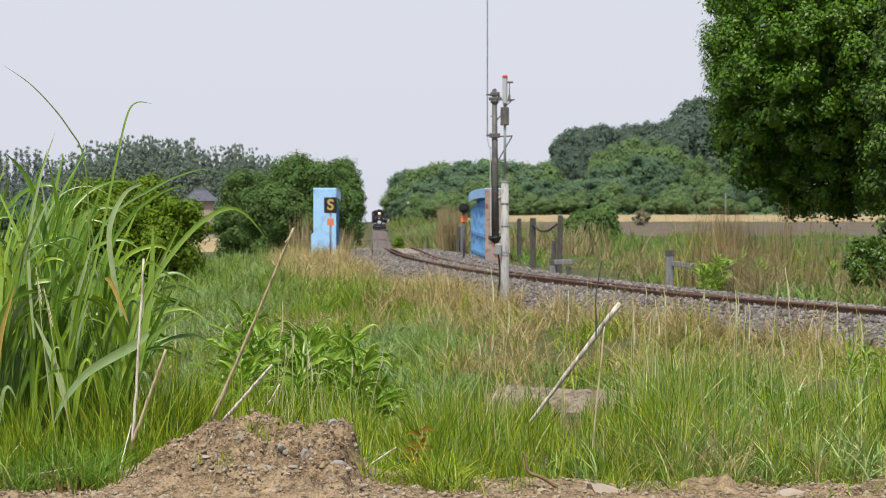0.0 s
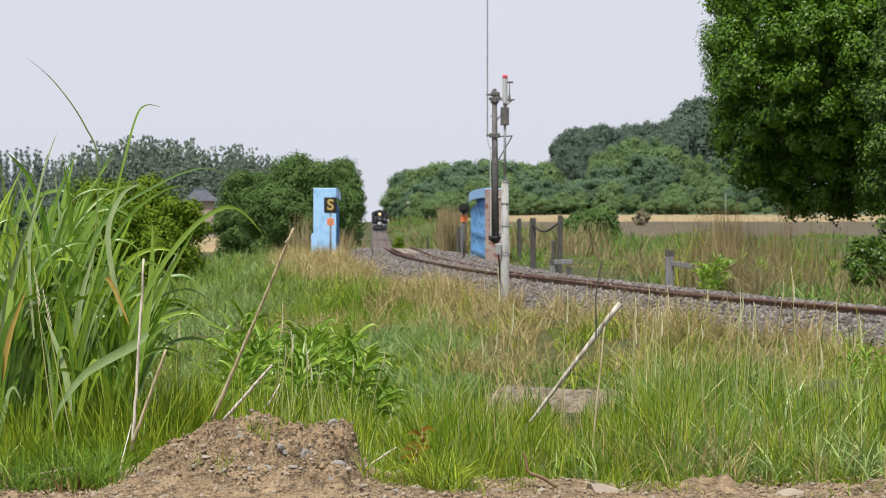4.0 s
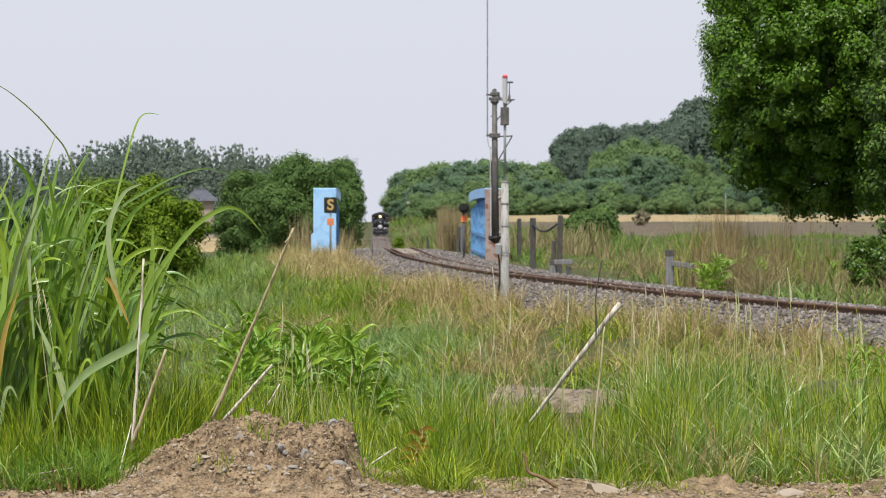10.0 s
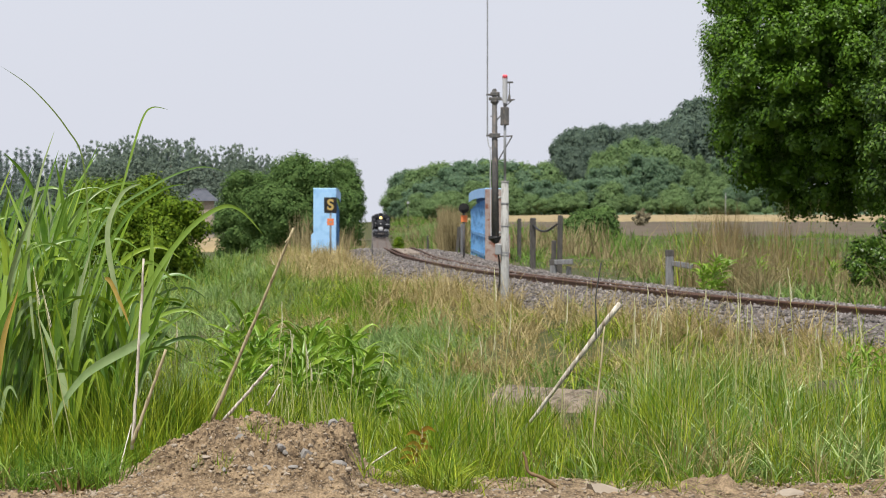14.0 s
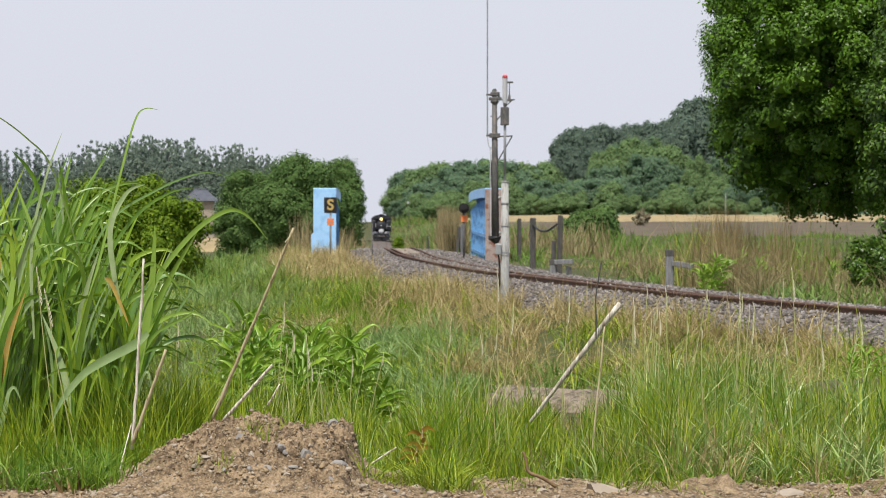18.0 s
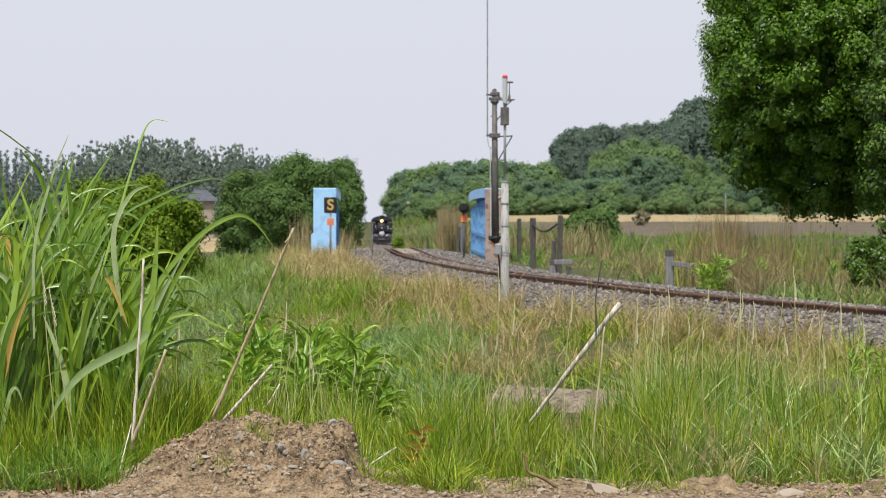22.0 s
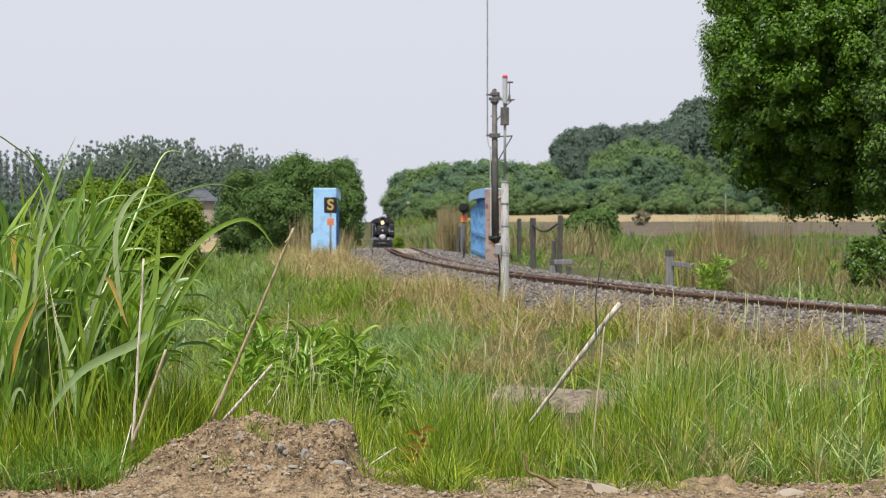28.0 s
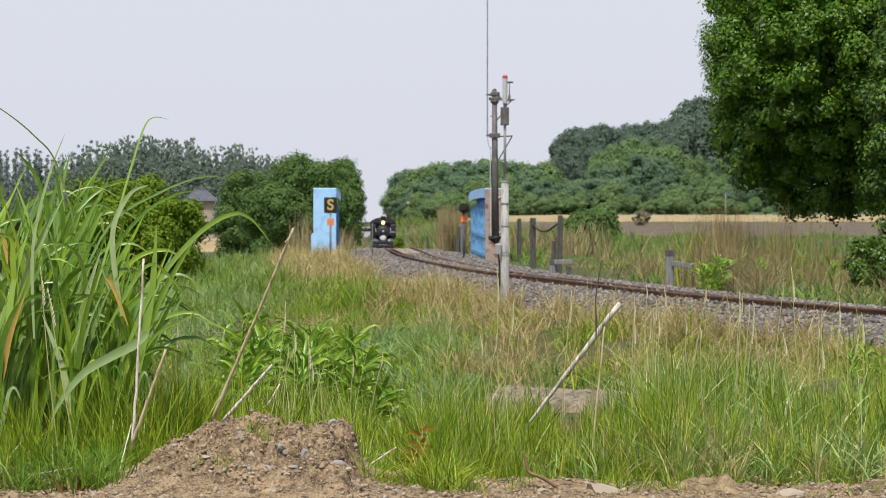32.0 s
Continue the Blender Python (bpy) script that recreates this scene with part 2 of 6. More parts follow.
def part(name, bm, material, parent, label="", shade=False, at=None):
    """Links a bmesh (or a mesh) as one object under its thing."""
    if isinstance(bm, bmesh.types.BMesh):
        me = bpy.data.meshes.new(name)
        bm.to_mesh(me)
        bm.free()
        me.materials.append(material)
    else:
        me = bm
    if shade:
        smooth(me)
    ob = new(name, me)
    ob.parent = parent
    if at is not None:
        ob.matrix_basis = at if isinstance(at, Matrix) else Matrix.Translation(at)
    return tagged(ob, label) if label else ob


def empty(name, m, label, category, group="", kind=""):
    ob = new(name)
    ob.empty_display_size = 0.2
    ob.matrix_basis = m if isinstance(m, Matrix) else Matrix.Translation(m)
    return tagged(ob, label, category, group, kind)


def box(bm, x0, x1, y0, y1, z0, z1, bevel=0.0, m=None):
    r = bmesh.ops.create_cube(bm, size=1)["verts"]
    bmesh.ops.scale(bm, vec=(x1 - x0, y1 - y0, z1 - z0), verts=r)
    bmesh.ops.translate(bm, vec=((x0 + x1) / 2, (y0 + y1) / 2, (z0 + z1) / 2), verts=r)
    if m:
        bmesh.ops.transform(bm, matrix=m, verts=r)
    if bevel:
        es = list({e for v in r for e in v.link_edges})
        bmesh.ops.bevel(bm, geom=es, offset=bevel, segments=1, affect="EDGES", clamp_overlap=True)
    return bm


def boxed(*a, **k):
    return box(bmesh.new(), *a, **k)


def tube(bm, pts, radii, sides=8, cap=True):
    """A round bar along pts with a radius at each."""
    pts = [Vector(p) for p in pts]
    if not hasattr(radii, "__len__"):
        radii = [radii] * len(pts)
    rings, ref = [], None
    for i, p in enumerate(pts):
        d = (pts[min(i + 1, len(pts) - 1)] - pts[max(i - 1, 0)]).normalized()
        if ref is None:
            ref = d.orthogonal().normalized()
        ref = (ref - d * ref.dot(d)).normalized()
        side = d.cross(ref)
        rings.append([bm.verts.new(p + radii[i] * (math.cos(a) * ref + math.sin(a) * side)) for a in (2 * math.pi * k / sides for k in range(sides))])
    for a, b in zip(rings, rings[1:]):
        for k in range(sides):
            bm.faces.new((a[k], a[(k + 1) % sides], b[(k + 1) % sides], b[k]))
    if cap:
        bm.faces.new(rings[0][::-1])
        bm.faces.new(rings[-1])
    return bm


def tubed(pts, radii, sides=8):
    return tube(bmesh.new(), pts, radii, sides)


def spline(pts, n=12):
    """Catmull-Rom through pts, n steps a span."""
    p = np.array([pts[0], *pts, pts[-1]], float)
    out = []
    for i in range(1, len(p) - 2):
        for t in np.arange(n) / n:
            a, b, c, d = p[i - 1 : i + 3]
            out.append(0.5 * (2 * b + (c - a) * t + (2 * a - 5 * b + 4 * c - d) * t * t + (3 * b - a - 3 * c + d) * t**3))
    out.append(p[-2])
    return np.array(out)


RNG = np.random.default_rng(7)


def blades(base, h, w, lean, bend, segs=3, az=None):
    """Grass blades: verts and faces. lean and bend are sideways run over height."""
    n = len(base)
    az = RNG.uniform(0, 2 * np.pi, n) if az is None else az
    face = RNG.uniform(0, np.pi, n)
    d = np.stack([np.cos(az), np.sin(az), 0 * az], 1)
    s = np.stack([np.cos(face), np.sin(face), 0 * face], 1)
    rows = []
    for k in range(segs + 1):
        t = k / segs
        c = base + d * (h * (lean * t + bend * t * t))[:, None]
        c = c + np.array([0, 0, 1]) * (h * (t - 0.35 * np.abs(bend) * t * t))[:, None]
        wk = (w * 0.5 * max(0.06, 1 - t**1.6))[:, None]
        rows += [c - s * wk, c + s * wk]
    v = np.stack(rows, 1)
    j = np.arange(segs)
    f = np.stack([2 * j, 2 * j + 1, 2 * j + 3, 2 * j + 2], 1)
    return v.reshape(-1, 3), (np.arange(n)[:, None, None] * (2 * segs + 2) + f[None]).reshape(-1, 4)


def vnoise(x, y, seed=0):
    """Smooth lattice noise in -1 to 1."""
    def h(i, j):
        q = np.sin(i * 127.1 + j * 311.7 + seed * 74.7) * 43758.5453
        return 2 * (q - np.floor(q)) - 1
    i, j = np.floor(x), np.floor(y)
    u, v = x - i, y - j
    u, v = u * u * (3 - 2 * u), v * v * (3 - 2 * v)
    return (h(i, j) * (1 - u) + h(i + 1, j) * u) * (1 - v) + (h(i, j + 1) * (1 - u) + h(i + 1, j + 1) * u) * v


def fbm(x, y, octaves=4, seed=0):
    return sum(vnoise(x * 2**k, y * 2**k, seed + k) * 0.5**k for k in range(octaves))


def stones(c, size, flat=0.7):
    """Angular stones: one distorted octahedron each."""
    n = len(c)
    o = np.array([[1, 0, 0], [-1, 0, 0], [0, 1, 0], [0, -1, 0], [0, 0, 1], [0, 0, -1]], float)
    v = o[None] * RNG.uniform(0.6, 1.15, (n, 6, 1)) + RNG.normal(0, 0.22, (n, 6, 3))
    a = RNG.uniform(0, 6.28, n)
    ca, sa = np.cos(a)[:, None], np.sin(a)[:, None]
    v = np.stack([v[..., 0] * ca - v[..., 1] * sa, v[..., 0] * sa + v[..., 1] * ca, v[..., 2] * flat], 2)
    v = v * size[:, None, None] + c[:, None, :]
    f = np.array([[0, 2, 4], [2, 1, 4], [1, 3, 4], [3, 0, 4], [2, 0, 5], [1, 2, 5], [3, 1, 5], [0, 3, 5]])
    return v.reshape(-1, 3), (np.arange(n)[:, None, None] * 6 + f[None]).reshape(-1, 3)


def leaf_cloud(c, out, size, name, material, loose=0.42):
    """One folded leaf at each place c, facing roughly outward."""
    n = len(c)
    nrm = out + RNG.normal(0, loose, (n, 3)) + np.array([0, 0, 0.3])
    nrm /= np.linalg.norm(nrm, axis=1)[:, None] + 1e-9
    t = np.cross(nrm, RNG.normal(0, 1, (n, 3)))
    t /= np.linalg.norm(t, axis=1)[:, None] + 1e-9
    b = np.cross(nrm, t)
    L = (size * RNG.uniform(0.6, 1.25, n))[:, None]
    v = np.stack([c - t * L, c + b * L * 0.55 + nrm * L * 0.15, c + t * L, c - b * L * 0.55 + nrm * L * 0.15], 1).reshape(-1, 3)
    return mesh_np(name, v, np.arange(4 * n).reshape(-1, 4), material)


def crown_points(blobs, n, shell=0.62):
    """Places on the outer shells of lumps (x, y, z, r), kept only outside the other lumps."""
    bl = np.array(blobs, float)
    wts = bl[:, 3] ** 2
    k = RNG.choice(len(bl), n, p=wts / wts.sum())
    d = RNG.normal(0, 1, (n, 3))
    d /= np.linalg.norm(d, axis=1)[:, None]
    r = bl[k, 3] * RNG.uniform(shell, 1.06, n) * (1 + 0.16 * np.sin(d[:, 0] * 5 + k) * np.sin(d[:, 2] * 6 + 2 * k) + 0.1 * np.sin(d[:, 1] * 9 + k))
    c = bl[k, :3] + d * r[:, None] * np.array([1, 1, 0.85])
    keep = np.ones(n, bool)
    for i, (x, y, z, q) in enumerate(bl):
        keep &= (k == i) | (((c - (x, y, z)) ** 2).sum(1) > (0.72 * q) ** 2)
    return c[keep], d[keep]


def lumps(rx, ry, rz, cz, n, r0, r1, seed):
    """Lumps that fill an uneven crown of those half sizes round the height cz."""
    g = np.random.default_rng(seed)
    out = [(0, 0, cz, min(rx, rz) * 0.6)]
    for i in range(n):
        d = g.normal(0, 1, 3)
        d /= np.linalg.norm(d)
        r = g.uniform(r0, r1)
        f = g.uniform(0.55, 1.0)
        out.append((d[0] * max(rx - r, 0.1) * f, d[1] * max(ry - r, 0.1) * f, cz + d[2] * max(rz - r, 0.1) * f, r))
    return out


def tree(name, m, label, category, blobs, leaves, size, material, trunk=None, group="", shell=0.62, loose=0.42):
    """A tapered trunk with limbs to the largest lumps, and a crown of leaves."""
    ob = empty(name, m, label, category, group)
    bm = bmesh.new()
    top = max(b[2] for b in blobs)
    r = trunk or 0.035 * top
    tube(bm, [(0, 0, -0.3), (0.02 * top, 0, 0.15 * top), (-0.01 * top, 0.01 * top, 0.45 * top), (0, 0, 0.8 * top)], [r * 1.3, r, r * 0.7, r * 0.25], 9)
    for b in sorted(blobs, key=lambda q: -q[3])[1:8]:
        z = 0.25 * top + 0.3 * max(0, b[2] - 0.25 * top)
        tube(bm, [(0, 0, z), (b[0] * 0.5, b[1] * 0.5, (z + b[2]) / 2 + 0.03 * top), b[:3]], [r * 0.5, r * 0.32, r * 0.1], 6)
    part("trunk", bm, M_BARK, ob, shade=True)
    c, d = crown_points(blobs, leaves, shell)
    # inner leaves fill the lumps
    bl = np.array(blobs)
    k = RNG.choice(len(bl), leaves // 7, p=bl[:, 3] ** 2 / (bl[:, 3] ** 2).sum())
    e = RNG.normal(0, 1, (len(k), 3))
    e /= np.linalg.norm(e, axis=1)[:, None]
    inner = bl[k, :3] + e * (bl[k, 3] * RNG.uniform(0.3, 0.68, len(k)))[:, None]
    sizes = np.concatenate([np.full(len(c), size), np.full(len(inner), size * 2.2)])
    part("crown", leaf_cloud(np.concatenate([c, inner]), np.concatenate([d, e]), sizes, "crown", material, loose), None, ob)
    return ob


# ---- the line of the railway: x, y, rail height ----
LINE = spline([(26, 14, -0.4), (17.5, 21.5, -0.4), (12.2, 28, -0.4), (8.7, 35, -0.4), (6.26, 41.9, -0.4), (4.41, 48.6, -0.4), (3.45, 53.2, -0.4), (2.3, 59.6, -0.4), (1.3, 66, -0.42), (0.3, 75, -0.42), (-0.72, 88, -0.45), (-1.42, 105, -0.52), (-2.05, 130, -0.85), (-3.2, 180, -1.85), (-4.8, 250, -3.2), (-6.4, 317, -4.0), (-7.5, 366, -4.23), (-8.45, 407, -4.17), (-10.1, 477, -4.0), (-11.6, 540, -3.75), (-16.2, 740, -4.2), (-34, 1500, -24)], 10)


def line_x(y):
    return np.interp(y, LINE[:, 1], LINE[:, 0])


def line_z(y):
    return np.interp(y, LINE[:, 1], LINE[:, 2])


def step(a, b, t):
    t = np.clip((t - a) / (b - a), 0, 1)
    return t * t * (3 - 2 * t)


def away(x, y):
    """Metres from the line's middle, square to it; positive on the side of the ditch."""
    yc = np.clip(y, 14, 1500)
    slope = (line_x(yc + 1) - line_x(yc - 1)) / 2
    return (line_x(yc) - x) / np.sqrt(1 + slope**2)


def ground_z(x, y):
    x, y = np.asarray(x, float), np.asarray(y, float)
    d = away(x, y)
    bed = line_z(np.clip(y, 14, 1500)) - 0.24
    low = np.interp(y, [0, 90, 300, 640, 1200, 5000], [-1.9, -2.2, -3.9, -3.9, -16, -75])
    # the bank has a wide grassy shoulder before the bridge
    f = d - np.interp(y, [50, 66, 98, 125], [0, 1.7, 1.9, 0])
    flank = bed - 0.12 * np.clip(f - 2.6, 0, 1.2) - 0.21 * np.clip(f - 3.8, 0, 2.7) - 0.3 * np.clip(f - 6.5, 0, None)
    left = np.maximum(flank, np.minimum(low, bed))
    high = np.interp(y, [0, 400, 500, 660, 1200, 5000], [-1.5, -1.5, -2.2, -2.2, -16, -75])
    e = -d
    wide = np.interp(y, [0, 380, 520], [14, 14, 40])
    right = bed + (high - bed) * step(3.2, wide, e)
    z = np.where(d > 0, left, right)
    # the raised bank on which the camera stands
    edge = 14.6 + 0.3 * np.sin(x * 1.9) + 3.0 * step(1.2, 2.4, x) - 2.2 * np.exp(-(((x + 0.15) / 0.3) ** 2))
    near = (1 - step(0, 6, y - edge)) * (1 - step(7, 11, x))
    z = z + (0.09 - z) * near
    # wooded hill behind the fields, and a gentle unevenness
    z = z + 8.0 * step(18, 25, x) * step(655, 750, y)
    return z + 0.03 * np.sin(x * 1.7 + y * 0.6) * np.sin(y * 1.1 - x * 0.5) * np.clip(np.abs(d) - 2.3, 0, 1)


def grid_axis(fine, far, n_fine, n_far):
    g = np.geomspace(fine, far, n_far)
    return np.concatenate([-g[::-1], np.linspace(-fine, fine, n_fine)[1:-1], g])


def build_ground():
    ys = np.concatenate([-np.geomspace(3000, 4, 14), np.arange(0, 40, 0.5), np.arange(40, 120, 1.0), np.arange(120, 300, 4), np.geomspace(300, 4500, 60)])
    us = grid_axis(16, 3000, 129, 40)
    Y, U = np.meshgrid(ys, us, indexing="ij")
    # columns follow the line where it runs ahead
    X = U + np.where(Y > 28, line_x(np.clip(Y, 28, 1500)), 12.2 * step(-60, 28, Y))
    V = np.stack([X, Y, ground_z(X, Y)], 2).reshape(-1, 3)
    ny, nx = Y.shape
    i = (np.arange(ny - 1)[:, None] * nx + np.arange(nx - 1)[None]).ravel()
    me = smooth(mesh_np("ground", V, np.stack([i, i + 1, i + nx + 1, i + nx], 1), M_GROUND))
    return tagged(new("ground", me), "uneven grassy ground with bare brown patches", "ground", kind="structure")


build_ground()


def sheet(name, x0, x1, y0, y1, nx, ny, lift, material, label, category):
    """A raised crop sheet with a skirt, laid over the ground."""
    X, Y = np.meshgrid(np.linspace(x0, x1, nx), np.linspace(y0, y1, ny))
    g = ground_z(X, Y)
    top = g + lift + 0.05 * RNG.normal(0, 1, X.shape)
    for s in (np.s_[0, :], np.s_[-1, :], np.s_[:, 0], np.s_[:, -1]):
        top[s] = g[s] - 0.1
    i = (np.arange(ny - 1)[:, None] * nx + np.arange(nx - 1)[None]).ravel()
    me = mesh_np(name, np.stack([X, Y, top], 2).reshape(-1, 3), np.stack([i, i + 1, i + nx + 1, i + nx], 1), material)
    return tagged(new(name, me), label, category, kind="structure")


sheet("wheat_field", 3, 190, 500, 650, 120, 60, 0.75, M_WHEAT, "flat field of ripe pale golden wheat", "wheat field")
sheet("ploughed_field", 4, 140, 235, 455, 80, 60, 0.06, M_PLOUGH, "bare ploughed brown field with sparse green", "field")
sheet("stubble_field", -34, -25, 330, 425, 40, 40, 0.5, M_WHEAT, "small yellow crop field below the house", "field")


def crossing_road():
    """A narrow road that crosses the line far off."""
    X, Y = np.meshgrid(np.linspace(-70, 60, 131), np.linspace(427.5, 432.5, 5))
    z = np.maximum(ground_z(X, Y), -4.17) + 0.02
    i = (np.arange(4)[:, None] * 131 + np.arange(130)[None]).ravel()
    me = mesh_np("road", np.stack([X, Y, z], 2).reshape(-1, 3), np.stack([i, i + 1, i + 132, i + 131], 1), M_BALLAST)
    tagged(new("road", me), "narrow grey road across the far railway", "road", kind="structure")


crossing_road()

# ---- ballast, sleepers and rails ----
def along(y0, y1, gap):
    """Places on the line every gap metres: x, y, z, and the unit way to the ditch side."""
    q = LINE[(LINE[:, 1] > y0 - 6) & (LINE[:, 1] < y1 + 6)]
    s = np.concatenate([[0], np.cumsum(np.linalg.norm(np.diff(q[:, :2], axis=0), axis=1))])
    t = np.arange(0, s[-1], gap)
    p = np.stack([np.interp(t, s, q[:, k]) for k in range(3)], 1)
    d = np.gradient(p, axis=0)
    d /= np.linalg.norm(d[:, :2], axis=1)[:, None]
    side = np.stack([-d[:, 1], d[:, 0], 0 * t], 1)
    keep = (p[:, 1] >= y0) & (p[:, 1] <= y1)
    return p[keep], side[keep]


CANT = 0.045
track = empty("railway_track", (0, 0, 0), "rusty single railway track on grey ballast", "railway track", kind="structure")


def build_bed():
    p, s = along(15, 760, 1.0)
    prof = [(-2.9, -0.42), (-2.3, -0.22), (-1.5, -0.12), (-0.6, -0.10), (0, -0.11), (0.6, -0.07), (1.5, -0.08), (2.2, -0.16), (3.0, -0.31), (3.4, -0.5)]
    V = np.stack([p + s * a + np.array([0, 0, b]) for a, b in prof], 1)
    n, k = V.shape[:2]
    V[..., 2] += RNG.normal(0, 0.012, (n, k))
    # beyond the bridge the bed is narrow and overgrown
    far = np.interp(p[:, 1], [108, 135], [1.0, 0.52])[:, None]
    V[..., :2] = p[:, None, :2] + (V[..., :2] - p[:, None, :2]) * far[..., None]
    i = (np.arange(n - 1)[:, None] * k + np.arange(k - 1)[None]).ravel()
    part("ballast_bed", mesh_np("ballast_bed", V.reshape(-1, 3), np.stack([i, i + 1, i + k + 1, i + k], 1), M_BALLAST), None, track, "grey crushed stone bed")
    p, s = along(34, 125, 0.02)
    m = 30000
    j = RNG.choice(len(p), m, p=(1 / p[:, 1] ** 1.2) / (1 / p[:, 1] ** 1.2).sum())
    a = RNG.uniform(-2.4, 3.1, m)
    zz = np.interp(a, [q[0] for q in prof], [q[1] for q in prof])
    c = p[j] + s[j] * a[:, None]
    c[:, 2] += zz + RNG.uniform(-0.01, 0.025, m)
    v, f = stones(c, RNG.uniform(0.022, 0.062, m))
    ob = part("ballast_stones", mesh_np("ballast_stones", v, f, M_BSTONE), None, track)
    tagged(ob, "loose grey broken stones", kind="stuff")
    p, s = along(52, 104, 0.02)
    j = RNG.integers(0, len(p), 7000)
    c = p[j] + s[j] * RNG.uniform(-0.62, 0.55, 7000)[:, None]
    c[:, 2] += RNG.uniform(-0.14, -0.105, 7000)
    v, f = stones(c, RNG.uniform(0.022, 0.05, 7000))
    tagged(part("stained_stones", mesh_np("stained_stones", v, f, M_RUSTSTONE), None, track), "rust-stained stones between the rails", kind="stuff")


build_bed()

RAIL = [(-0.0625, 0), (0.0625, 0), (0.0625, 0.012), (0.012, 0.03), (0.01, 0.108), (0.0325, 0.12), (0.0325, 0.148), (0.024, 0.153), (-0.024, 0.153), (-0.0325, 0.148), (-0.0325, 0.12), (-0.01, 0.108), (-0.012, 0.03), (-0.0625, 0.012)]


def sweep(name, offset, y0, y1, lift, label, wobble=0.0):
    p, s = along(y0, y1, 0.5)
    w = wobble * np.sin(p[:, 1] * 0.35) * np.sin(p[:, 1] * 0.13 + 1)
    V = np.stack([p + s * (offset + a + w)[:, None] + np.array([0, 0, 1]) * (b - 0.153 + lift + CANT * np.sign(offset) * np.interp(p[:, 1], [0, 90, 115], [1, 1, 0]) + w * 0.6)[:, None] for a, b in [(np.full(len(p), a), b) for a, b in RAIL]], 1)
    n, k = V.shape[:2]
    i, q = np.arange(n - 1)[:, None] * k, np.arange(k)[None]
    f = np.stack([i + q, i + (q + 1) % k, i + k + (q + 1) % k, i + k + q], 2).reshape(-1, 4)
    return part(name, mesh_np(name, V.reshape(-1, 3), f, M_RAIL), None, track, label)


sweep("rail", 0.566, 15, 760, 0.0, "rust-brown steel rail", 0.012)
sweep("rail", -0.566, 15, 760, 0.0, "rust-brown steel rail", 0.012)
sweep("guard_rail", 0.36, 84, 112, -0.01, "rusty inner guard rail at the bridge")
sweep("guard_rail", -0.36, 84, 112, -0.01, "rusty inner guard rail at the bridge")


def crossing_plank():
    for y in (96.5, 101.0, 105.5):
        x = float(line_x(y))
        for k in (-1, 1):
            part("plank", boxed(-0.15, 0.15, -2.2, 2.2, -0.05, 0.02, 0.01), M_PLANK, track, "bleached timber plank between the rails", at=pose(x + 0.16 * k, y, float(line_z(y)) - 0.035, 0, 0, 2.0))


crossing_plank()


